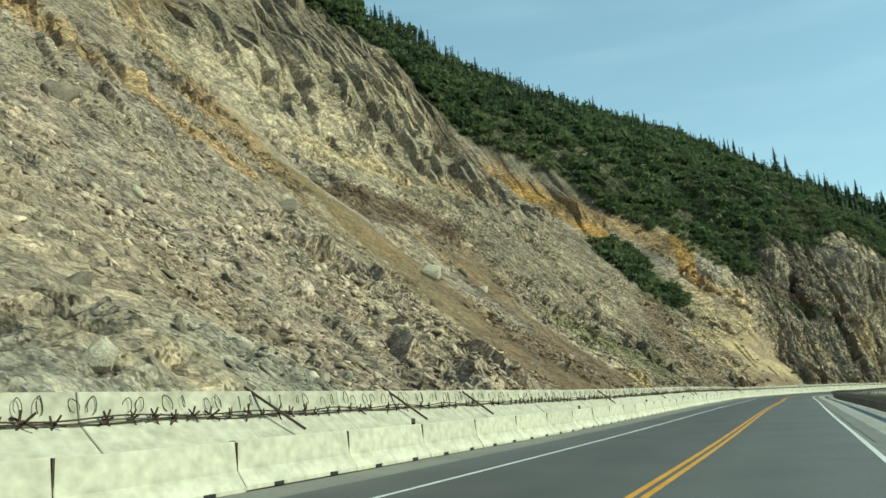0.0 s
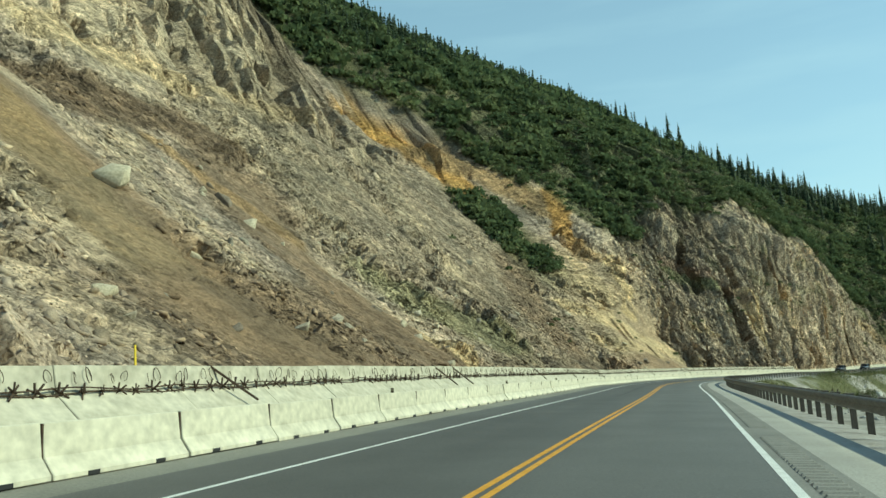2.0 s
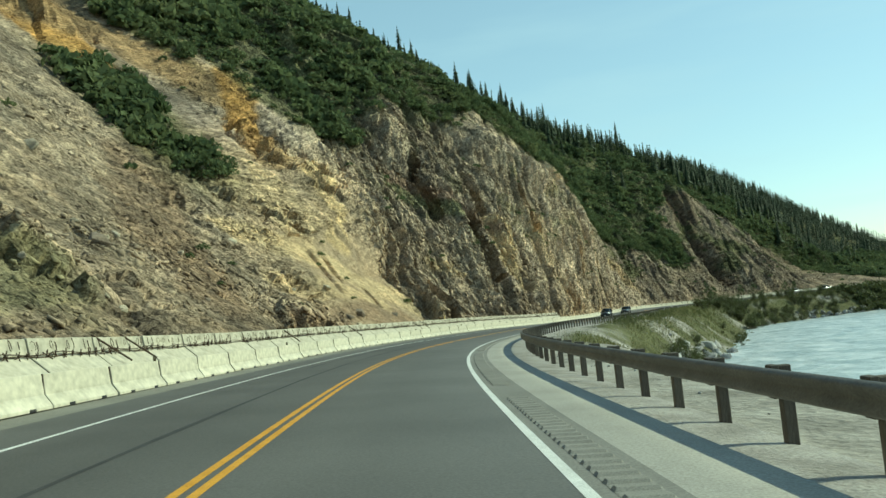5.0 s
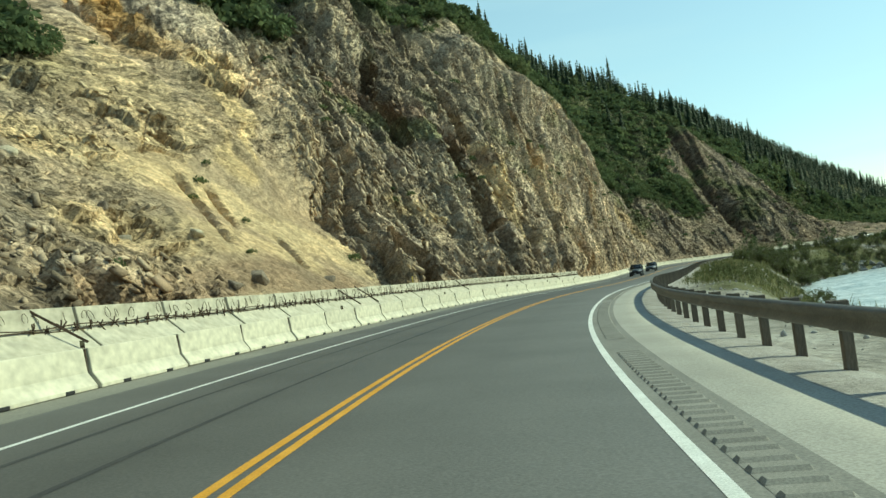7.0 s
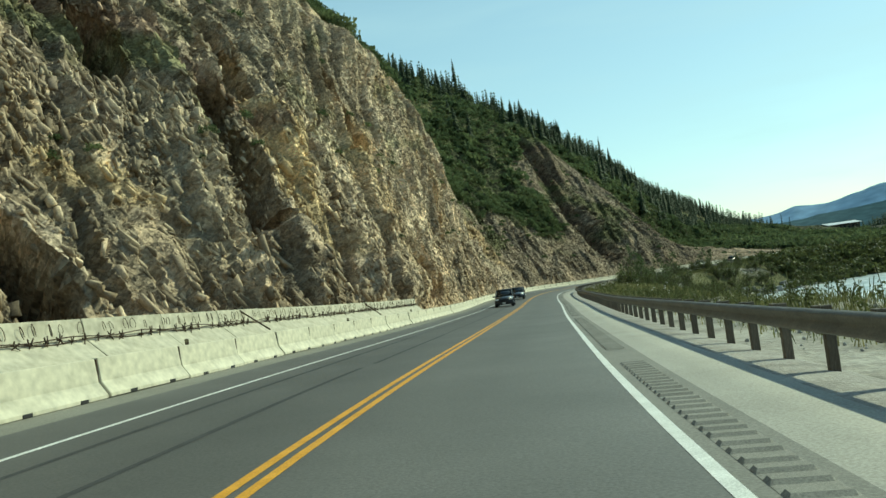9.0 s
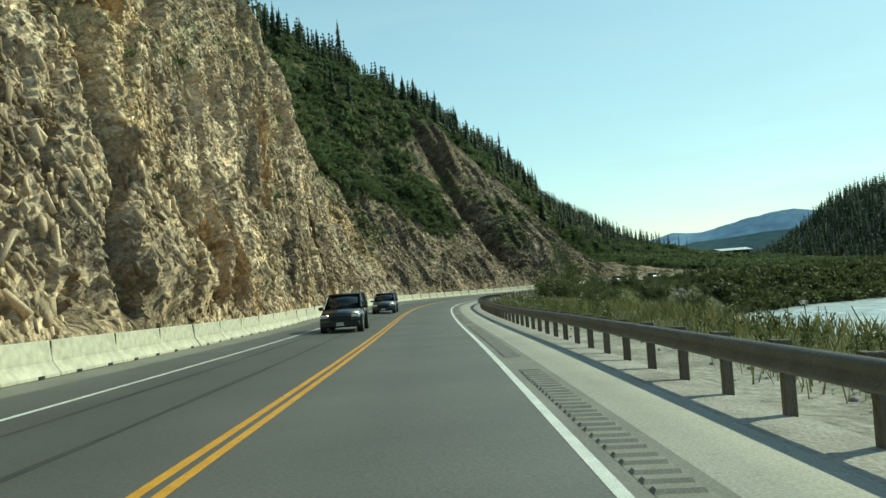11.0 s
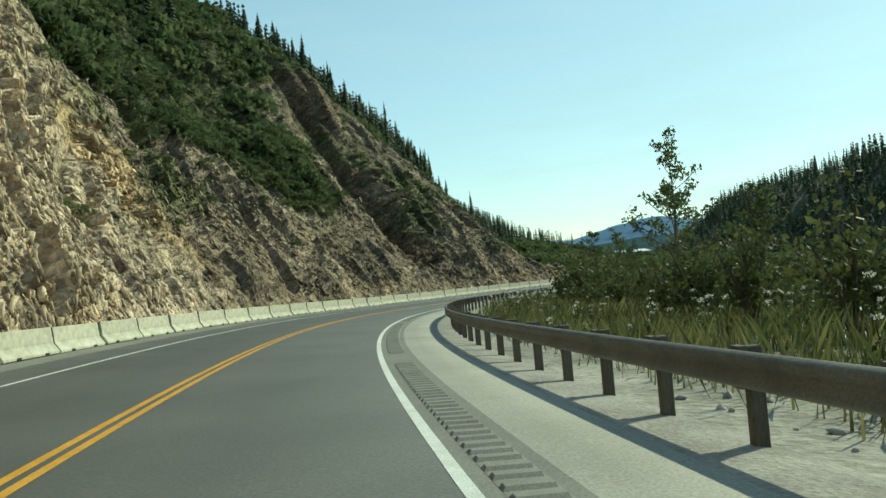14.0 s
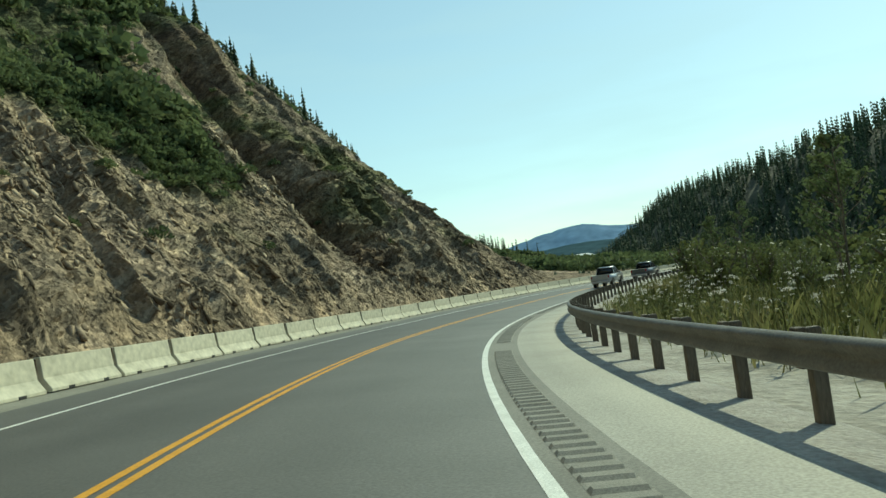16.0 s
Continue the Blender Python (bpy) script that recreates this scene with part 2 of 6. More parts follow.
def rock_material(name):
    """Fractured rock: beds and joints that follow the hill's own grain, two sizes of broken pieces, and stains."""
    m = bpy.data.materials.new(name)
    m.use_nodes = True
    n, l = m.node_tree.nodes, m.node_tree.links
    p = n["Principled BSDF"]
    along, ground = n.new("ShaderNodeAttribute"), n.new("ShaderNodeVertexColor")
    along.attribute_name, ground.layer_name = "grain", "ground"

    def maths(op, x, y):
        k = n.new("ShaderNodeMath")
        k.operation = op
        for socket, v in zip(k.inputs, (x, y)):
            if isinstance(v, (int, float)):
                socket.default_value = v
            else:
                l.new(v, socket)
        return k.outputs[0]

    def span(x, a, b, c, d):
        k = n.new("ShaderNodeMapRange")
        for name, v in zip(("From Min", "From Max", "To Min", "To Max"), (a, b, c, d)):
            k.inputs[name].default_value = v
        l.new(x, k.inputs["Value"])
        return k.outputs["Result"]

    def mapped(scale):
        k = n.new("ShaderNodeMapping")
        k.inputs["Scale"].default_value = scale
        l.new(bent.outputs["Vector"], k.inputs["Vector"])
        return k.outputs["Vector"]

    wobble = n.new("ShaderNodeTexNoise")
    wobble.inputs["Scale"].default_value, wobble.inputs["Detail"].default_value = 0.45, 2
    l.new(along.outputs["Vector"], wobble.inputs["Vector"])
    bent = n.new("ShaderNodeVectorMath")
    bent.operation = "MULTIPLY_ADD"
    l.new(wobble.outputs["Color"], bent.inputs[0])
    bent.inputs[1].default_value = (0.7, 0.7, 0.7)
    l.new(along.outputs["Vector"], bent.inputs[2])
    value, height = None, None
    for scale, spread, deep in (((0.8, 0.36, 0.6), (0.84, 1.16), 0.75), ((2.6, 1.6, 2.0), (0.76, 1.26), 0.34), ((7.0, 5.5, 6.0), (0.74, 1.30), 0.12)):
        v = n.new("ShaderNodeTexVoronoi")
        v.inputs["Scale"].default_value = 1.0
        l.new(mapped(scale), v.inputs["Vector"])
        sep = n.new("ShaderNodeSeparateColor")
        l.new(v.outputs["Color"], sep.inputs[0])
        tone = span(sep.outputs[0], 0, 1, *spread)
        value = tone if value is None else maths("MULTIPLY", value, tone)
        inside, lean_by, slope = (n.new("ShaderNodeVectorMath") for _ in range(3))
        inside.operation, lean_by.operation, slope.operation = "SUBTRACT", "SUBTRACT", "DOT_PRODUCT"
        l.new(v.inputs["Vector"].links[0].from_socket, inside.inputs[0])
        l.new(v.outputs["Position"], inside.inputs[1])
        l.new(v.outputs["Color"], lean_by.inputs[0])
        lean_by.inputs[1].default_value = (0.5, 0.5, 0.5)
        l.new(inside.outputs["Vector"], slope.inputs[0])
        l.new(lean_by.outputs["Vector"], slope.inputs[1])
        rise = maths("MULTIPLY", maths("ADD", maths("MULTIPLY", sep.outputs[1], 0.7), maths("MULTIPLY", slope.outputs["Value"], 1.8)), deep)
        height = rise if height is None else maths("ADD", height, rise)
    stain, grit = n.new("ShaderNodeTexNoise"), n.new("ShaderNodeTexNoise")
    stain.inputs["Scale"].default_value, stain.inputs["Detail"].default_value = 0.22, 9
    stain.inputs["Roughness"].default_value = 0.68
    grit.inputs["Scale"].default_value, grit.inputs["Detail"].default_value = 2.4, 8
    grit.inputs["Roughness"].default_value = 0.7
    l.new(mapped((1.0, 0.3, 0.6)), stain.inputs["Vector"])
    l.new(mapped((1.0, 0.7, 1.0)), grit.inputs["Vector"])
    value = maths("MULTIPLY", maths("MULTIPLY", value, span(stain.outputs["Fac"], 0.32, 0.66, 0.62, 1.35)), span(grit.outputs["Fac"], 0.3, 0.7, 0.68, 1.32))
    height = maths("ADD", height, maths("MULTIPLY", grit.outputs["Fac"], 0.22))
    value = maths("ADD", 1.0, maths("MULTIPLY", maths("SUBTRACT", value, 1.0), ground.outputs["Alpha"]))
    tint = n.new("ShaderNodeValToRGB")
    tint.color_ramp.elements[0].position, tint.color_ramp.elements[0].color = 0.35, (0.97, 0.99, 1.01, 1)
    tint.color_ramp.elements[1].position, tint.color_ramp.elements[1].color = 0.65, (1.06, 1.0, 0.93, 1)
    l.new(stain.outputs["Fac"], tint.inputs["Fac"])
    mix = n.new("ShaderNodeMix")
    mix.data_type, mix.blend_type = "RGBA", "MULTIPLY"
    mix.inputs["Factor"].default_value = 1.0
    l.new(ground.outputs["Color"], mix.inputs["A"])
    l.new(tint.outputs["Color"], mix.inputs["B"])
    hsv = n.new("ShaderNodeHueSaturation")
    l.new(mix.outputs["Result"], hsv.inputs["Color"])
    l.new(value, hsv.inputs["Value"])
    l.new(hsv.outputs["Color"], p.inputs["Base Color"])
    p.inputs["Roughness"].default_value, p.inputs["Specular IOR Level"].default_value = 0.95, 0.12
    height = maths("MULTIPLY", height, ground.outputs["Alpha"])
    bump = n.new("ShaderNodeBump")
    bump.inputs["Strength"].default_value, bump.inputs["Distance"].default_value = 1.0, 0.8
    l.new(height, bump.inputs["Height"])
    l.new(bump.outputs["Normal"], p.inputs["Normal"])
    return m


ROCKFACE = rock_material("broken rock and scree")


# ---- mesh helpers ----
def part(name, bm, mat, parent, label="", smooth=False):
    me = bpy.data.meshes.new(name)
    bm.normal_update()
    bm.to_mesh(me)
    bm.free()
    me.materials.append(mat)
    if smooth:
        me.polygons.foreach_set("use_smooth", [True] * len(me.polygons))
    ob = new(name, me)
    ob.parent = parent
    if label:
        ob["label"] = label
    return ob


def grid_faces(rows, cols):
    a = np.arange(rows * cols).reshape(rows, cols)
    return np.stack([a[:-1, :-1], a[:-1, 1:], a[1:, 1:], a[1:, :-1]], -1).reshape(-1, 4)


def sheet(name, pts, mat, smooth=True, colours=None, flip=False, grain=None, stony=None):
    """A mesh from a rows x cols x 3 array of points; stony: how broken the surface is, 0 to 1."""
    rows, cols = pts.shape[:2]
    f = grid_faces(rows, cols)
    if flip:
        f = f[:, ::-1]
    me = bpy.data.meshes.new(name)
    me.vertices.add(rows * cols)
    me.vertices.foreach_set("co", pts.reshape(-1).astype(np.float32))
    me.loops.add(f.size)
    me.loops.foreach_set("vertex_index", f.reshape(-1).astype(np.int32))
    me.polygons.add(len(f))
    me.polygons.foreach_set("loop_start", np.arange(0, f.size, 4, dtype=np.int32))
    me.polygons.foreach_set("loop_total", np.full(len(f), 4, dtype=np.int32))
    me.update(calc_edges=True)
    me.polygons.foreach_set("use_smooth", np.full(len(f), smooth))
    if colours is not None:
        at = me.color_attributes.new("ground", "FLOAT_COLOR", "POINT")
        last = np.ones((rows * cols, 1)) if stony is None else stony.reshape(-1, 1)
        at.data.foreach_set("color", np.concatenate([colours.reshape(-1, 3), last], 1).reshape(-1).astype(np.float32))
    if grain is not None:
        at = me.attributes.new("grain", "FLOAT_VECTOR", "POINT")
        at.data.foreach_set("vector", grain.reshape(-1).astype(np.float32))
    me.materials.append(mat)
    me.validate()
    return new(name, me)


def ribbon(name, s0, s1, step, profile, mat, label, category, kind="structure", smooth=True):
    """A strip along the road with the cross-section profile [(u, h), ...], left to right."""
    s = np.arange(s0, s1 + step / 2, step)[:, None]
    u, h = (np.array([p[k] for p in profile])[None] for k in (0, 1))
    ob = sheet(name, place(s, u, h), mat, smooth)
    return tagged(ob, label, category, kind=kind)


def box(bm, cx, cy, cz, sx, sy, sz, turn=None, bevel=0.0):
    g = bmesh.ops.create_cube(bm, size=1.0, matrix=Matrix.Translation((cx, cy, cz)) @ (turn or Matrix()) @ Matrix.Diagonal((sx, sy, sz, 1)))
    if bevel:
        es = {e for v in g["verts"] for e in v.link_edges}
        bmesh.ops.bevel(bm, geom=list(es), offset=bevel, segments=1, affect="EDGES")


# ---- road ----
S0, S1 = -60.0, 520.0
lane = [(5.2, 1.0), (3.78, 0.95), (3.0, 0.80), (2.3, 0.88), (1.6, 0.80), (0.8, 0.90), (0, 0.98), (-0.8, 1.10), (-1.6, 1.05), (-2.4, 1.16), (-3.42, 1.25)]
rows = np.arange(S0, S1 + 1, 2.0)[:, None]
lane_u, wear = (np.array([q[k] for q in lane])[None] for k in (0, 1))
wear = wear * (1 + 0.07 * rough(rows / 12, lane_u / 1.2, 0, 41, 3))
tagged(sheet("road", place(rows, lane_u, 0 * rows), ASPHALT, True, wear[..., None] * np.ones(3)), "dark grey two-lane asphalt road, lightly worn", "road", kind="structure")
ribbon("shoulder_strip", S0, S1, 2.0, [(-3.42, 0.0), (-4.22, -0.002)], SHOULDER_INNER, "grey asphalt strip outside the white line", "shoulder")
ribbon("shoulder_right", S0, S1, 2.0, [(-4.22, -0.002), (-4.6, -0.003), (-5.28, -0.01), (-5.30, -0.05)], SHOULDER, "pale grey paved shoulder beside the white line", "shoulder")
ribbon("gravel_verge", S0, S1, 2.0, [(-5.28, -0.03), (-5.6, -0.03), (-6.1, -0.07), (-6.6, -0.16)], GRAVEL, "pale gravel verge under the guardrail", "gravel")
ribbon("shoulder_left", S0, S1, 2.0, [(7.2, 0.0), (5.2, 0.0)], SHOULDER_LEFT, "dusty paved shoulder along the concrete barriers", "shoulder")
for u in (0.1, -0.1):
    ribbon("centre_line", S0, S1, 2.0, [(u + 0.055, 0.004), (u - 0.055, 0.004)], YELLOW, "double yellow centre line painted on asphalt", "road marking")
ribbon("edge_line", S0, S1, 2.0, [(3.71, 0.004), (3.60, 0.004)], WHITE, "white edge line painted on asphalt", "road marking")
ribbon("edge_line", S0, S1, 2.0, [(-3.41, 0.004), (-3.53, 0.004)], WHITE, "white edge line painted on asphalt", "road marking")


# ---- the hillside ----
STATION = [-80, 60, 110, 160, 200, 220, 240, 262, 280, 312, 335, 350, 365, 400, 420, 433, 447, 458, 475, 500, 540, 700]
U0 = [16, 16, 18, 17, 16, 15, 13, 12.5, 12, 8.6, 9, 12, 14, 15, 14, 13, 13, 14, 20, 30, 40, 60]
U1 = [30, 30, 32, 29, 25, 25.5, 22.5, 18.5, 17.5, 11, 12.3, 19, 20.5, 28, 25, 24, 25, 27, 40, 55, 70, 90]
H1 = [8.5, 8.5, 9.5, 9.3, 9, 9, 12, 14, 14, 8.7, 8.5, 10, 7.5, 12.3, 11.5, 10, 5, 2, 1.5, 2, 2, 2]
U2 = [41, 41, 42.5, 36, 33, 30, 28, 22.5, 23.5, 14, 16, 22.5, 24, 33.5, 30, 31, 32, 36, 55, 75, 90, 120]
H2 = [17, 17, 18, 14.5, 15.5, 20, 22, 20, 29, 22, 24, 26, 15, 17, 16.5, 15.5, 11, 6, 5, 4, 4, 3]
U3 = [70, 70, 70, 65, 60, 50, 47, 40, 28, 20, 23, 32, 33, 42.6, 42, 42, 45, 50, 72, 95, 115, 140]
H3 = [42, 42, 42, 46, 40, 38, 45, 48, 36, 36, 40, 46, 27, 25, 28, 27.5, 22, 15, 14, 9, 6, 4]
U4 = [105, 105, 105, 106, 94, 75, 68, 60, 52, 36, 40, 49, 55, 64, 64, 62, 70, 75, 85, 100, 120, 160]
H4 = [76, 76, 76, 90, 68, 59, 66, 69, 67, 60, 62, 66, 52, 52, 51, 47, 41, 38, 31, 24, 12, 6]
U5 = [145, 145, 145, 145, 140, 140, 140, 140, 140, 140, 140, 135, 125, 102, 100, 100, 100, 102, 105, 116, 160, 200]
H5 = [146, 146, 145, 140, 140, 134.5, 131, 129, 130, 132, 132, 127, 112, 84, 76, 71, 65, 60, 53, 40, 20, 12]
U6 = [320, 320, 320, 320, 320, 320, 320, 320, 320, 320, 320, 320, 290, 240, 220, 212, 210, 210, 210, 212, 230, 280]
H6 = [148, 148, 147, 142, 142, 136.5, 133, 131, 132, 134, 134, 129, 114, 94, 91, 88, 88, 86, 84, 84, 78, 20]
KNOTS = [(np.full(22, 7.6), np.zeros(22))] + [(np.array(a, float), np.array(b, float)) for a, b in ((U0, [0.2] * 22), (U1, H1), (U2, H2), (U3, H3), (U4, H4), (U5, H5), (U6, H6))]


def hill(s, q):
    """Cross-section of the hill: (u, h) at station s and q, 0 at the foot and 7 far up."""
    k = np.clip(np.floor(q).astype(int), 0, 6)
    f = q - k
    cols = [(np.interp(s, STATION, a), np.interp(s, STATION, b)) for a, b in KNOTS]
    us, hs = np.stack([c[0] for c in cols]), np.stack([c[1] for c in cols])
    pick = lambda arr, i: np.take_along_axis(arr, i[None], 0)[0]
    return pick(us, k) * (1 - f) + pick(us, k + 1) * f, pick(hs, k) * (1 - f) + pick(hs, k + 1) * f


def cliffness(s, h):
    """How sheer and fractured the rock is along the road (0 scree, 1 cliff)."""
    near = ramp(s - 0.5 * h, 212, 220) * (1 - ramp(s, 342, 368))
    upper = ramp(h, 44, 58) * ramp(s + 0.25 * h, 132, 150) * (1 - ramp(s, 188, 200)) * 0.8
    bulge = np.exp(-(((s - 66) / 20) ** 4) - (((h - 46) / 16) ** 4)) * 0.75
    outcrop = np.exp(-(((s - 207) / 8) ** 4) - (((h - 60) / 11) ** 4)) * 0.75
    return np.maximum(np.maximum(near, outcrop), np.maximum(upper, bulge))


# clefts in the cliff: slanted station, lower and upper height, half width, depth
CLEFTS = [(224.5, 1.5, 23, 1.5, 5.5), (250.5, 9, 21, 2.6, 5.5), (268, 6, 15.5, 1.2, 4.5), (258, 24, 33, 2.6, 4.0), (240, 22, 34, 1.4, 4.0), (281, 20, 36, 1.6, 4.0),
          (324, 1, 15, 1.0, 3.5), (289, 1.5, 6.5, 1.1, 2.4), (293, 1.2, 6, 1.3, 2.4), (302, 9, 17, 1.0, 2.6), (311, 14, 26, 1.2, 3.0)]


# rounded knobs along the top of the cliff: station, height, half width, half height, how far they stand out
OUTCROPS = [(204, 62, 3.0, 7, 2.6), (209, 58, 2.2, 5, 2.0), (199, 66, 1.6, 9, -2.4), (214, 57, 2.5, 3, 1.4)]
KNOBS = [(256, 40, 4, 6, 3.0), (272, 38, 4, 5, -2.5), (293, 42, 6, 6, 4.0), (283, 39, 2.5, 6, -2.0), (307, 37, 5, 5, 3.0), (301, 36, 2, 5, -1.5), (322, 32, 4, 5, 2.0)]


def grain_of(s, u, h):
    """Coordinates along the hill's grain: across the beds, along them, and into the hill."""
    k = 0.25 - 0.6 * ramp(s, 196, 232)
    return np.stack([s + k * h, 1.25 * h, u], -1)


def relief(s, u, h):
    """Relief of the hill along its surface normal: buttresses, ribs down the fall line and broken rock."""
    c = cliffness(s, h)
    up = ramp(h, 0.4, 3.0)
    lean = s + 0.25 * h
    chute = np.interp(h, [0, 6, 13, 27, 47, 78], [93, 92, 92.5, 96, 107, 114]) + 4.0 * rough(s / 7, h / 7, 0, 8, 3)
    fan = np.interp(h, [0, 10, 22, 30], [121, 124, 127, 131]) + 1.5 * rough(s / 8, h / 8, 0, 9, 2)
    soft = np.maximum((1 - ramp(np.abs(s - chute), 2.5, np.where(h > 30, 7.0, 11.0))) * (1 - ramp(h, 50, 66)), 0.7 * (1 - ramp(np.abs(s - fan), 4.5, 8.0)) * (1 - ramp(h, 26, 32)))
    apron = ramp(s - 0.5 * h, 190, 197) * (1 - ramp(s - 0.5 * h, 213, 218)) * (1 - ramp(h, 13, 18))
    soft = np.maximum(soft, apron)
    warp = 0.6 * rough(s / 3, h / 3, 0, 7, 2)
    block, block_edge, tone = slabs(lean / 2.6 + warp, h / 1.5 + warp, 201, 1.3, 1.7)
    crag, crag_edge, _ = slabs(lean / 8 + 0.5 * warp, h / 6 + 0.5 * warp, 211, 1.0, 2.0)
    chip, chip_edge, chip_tone = slabs(s / 1.05, h / 0.62, 203, 0.4, 0.6)
    broken = ramp(rough(lean / 11, h / 14, 0, 13, 3), 0.0, 0.45)
    scree = (1 - 0.7 * apron) * 1.7 * rough(lean / 15, h / 60, 0, 3, 3) + (1 - 0.7 * apron) * 0.8 * rough(lean / 4.5, h / 12, u / 12, 5, 4)
    scree = scree + (1 - 0.85 * soft) * ((0.2 + 1.1 * broken) * block + (0.3 + 0.6 * broken) * chip + 1.3 * broken * crag - 0.6 * broken * (1 - ramp(crag_edge, 0, 0.10)))
    for at, low, high in ((199.0, 6.8, 12.5), (201.6, 8.0, 11.8), (206.0, 4.5, 7.0)):
        scree = scree - 1.1 * np.exp(-(((s - 0.5 * h - at + 0.3 * rough(s, h / 2, 0, 25, 2)) / 0.5) ** 4)) * ramp(h, low - 0.8, low + 0.8) * (1 - ramp(h, high - 0.8, high + 0.8))
    slant = s - 0.5 * h + 1.6 * rough(s / 9, h / 7, 0, 17, 3)
    ribs = 1 - np.abs(rough(slant / 13, h / 60, 0, 21, 2))
    big, big_edge, big_tone = slabs(slant / 5.5 + 0.3 * warp, h / 24, 205, 3.6, 3.2)
    mid, mid_edge, mid_tone = slabs(slant / 2.1 + 0.4 * warp, h / 9 + 0.4 * warp, 207, 1.6, 2.2)
    fin, _, fin_tone = slabs(slant / 0.75 + 0.3 * warp, h / 3.4, 209, 0.8, 1.2)
    near_cliff = 1 - ramp(s, 272, 300)
    cliff = (1.5 + 1.6 * near_cliff) * (ribs - 0.7) + (0.45 + 0.45 * near_cliff) * big - 0.8 * (1 - ramp(big_edge, 0.0, 0.10)) + (0.55 + 0.35 * near_cliff) * mid - 0.3 * (1 - ramp(mid_edge, 0, 0.12)) + (0.5 + 0.25 * near_cliff) * ramp(s, 203, 209) * fin
    for at, up_h, wide, tall, out in KNOBS + OUTCROPS:
        cliff = cliff + out * np.exp(-(((s - at) / wide) ** 2) - (((h - up_h) / tall) ** 2))
    high_rock = ramp(h, 40, 50) * (1 - ramp(s, 186, 198))
    cliff = cliff + high_rock * (0.5 * big + 0.9 * mid - 1.2 * (1 - ramp(big_edge, 0.0, 0.10)))
    slot_depth = 0 * s
    for at, low, high, wide, deep in CLEFTS:
        slot_depth = slot_depth + 2.0 * deep * np.exp(-(((slant - at) / (0.8 * wide)) ** 8)) * ramp(h, low - 1.0, low + 1) * (1 - ramp(h, high - 1, high + 2.5))
    cliff = cliff - slot_depth
    strata = np.abs(rough((s - 0.5 * h) / 2.6, h / 30, u / 30, 27, 3))
    gully = np.exp(-(((s - 409 - 0.42 * h + 1.2 * rough(s / 6, h / 6, 0, 29, 2)) / 2.6) ** 2)) * ramp(h, 4, 10)
    late = ramp(s, 345, 365)
    scree = scree * (1 - 0.45 * late) + late * (2.2 * strata - 4.5 * gully + 0.5 * mid)
    # shading contrast put into the colour: raised slabs lighter, sunk ones darker
    shade = (1 - c) * (1 - soft) * (0.7 * (tone - 0.5) * broken + 0.6 * (chip_tone - 0.5)) + c * (0.55 * (mid_tone - 0.5) + 0.45 * (fin_tone - 0.5) + 0.35 * (big_tone - 0.5))
    return up * (scree * (1 - c) + cliff * c), c, 1 + shade, soft, up * c * slot_depth


def cover(s, h):
    """Where bushes and trees grow on the hill, 0 to 1."""
    w = rough(s / 16, h / 12, 0, 51, 3) * 7
    line_h = np.interp(s, [-80, 150, 172, 187, 193, 196, 204, 212, 217, 221, 225, 229, 236, 245, 255, 264, 273, 282, 305, 312, 330, 346, 356, 366, 378, 392, 401, 408, 413, 425, 440, 470, 520, 700],
                       [170, 142, 126, 117, 99, 84, 82, 77, 68, 58, 43, 34, 33, 37, 42, 49, 43, 48, 52, 43, 44, 34, 24, 21, 18, 15, 13, 17, 33, 42, 40, 22, -6, -10])
    v = ramp(h + w, line_h - 1, line_h + 4)
    patch = np.exp(-(((s - 203.5 - 0.22 * (h - 33)) / 7.0) ** 4) - (((h - 34) / 13) ** 4))
    chute = np.exp(-(((s - 223.5 - 0.3 * (h - 38)) / 3.0) ** 2)) * (1 - ramp(h, 48, 56))
    gully = np.exp(-(((s - 409 - 0.42 * h) / 3.0) ** 2)) * (1 - ramp(h, 44, 52))
    return np.maximum(v, patch) * (1 - chute) * (1 - gully)


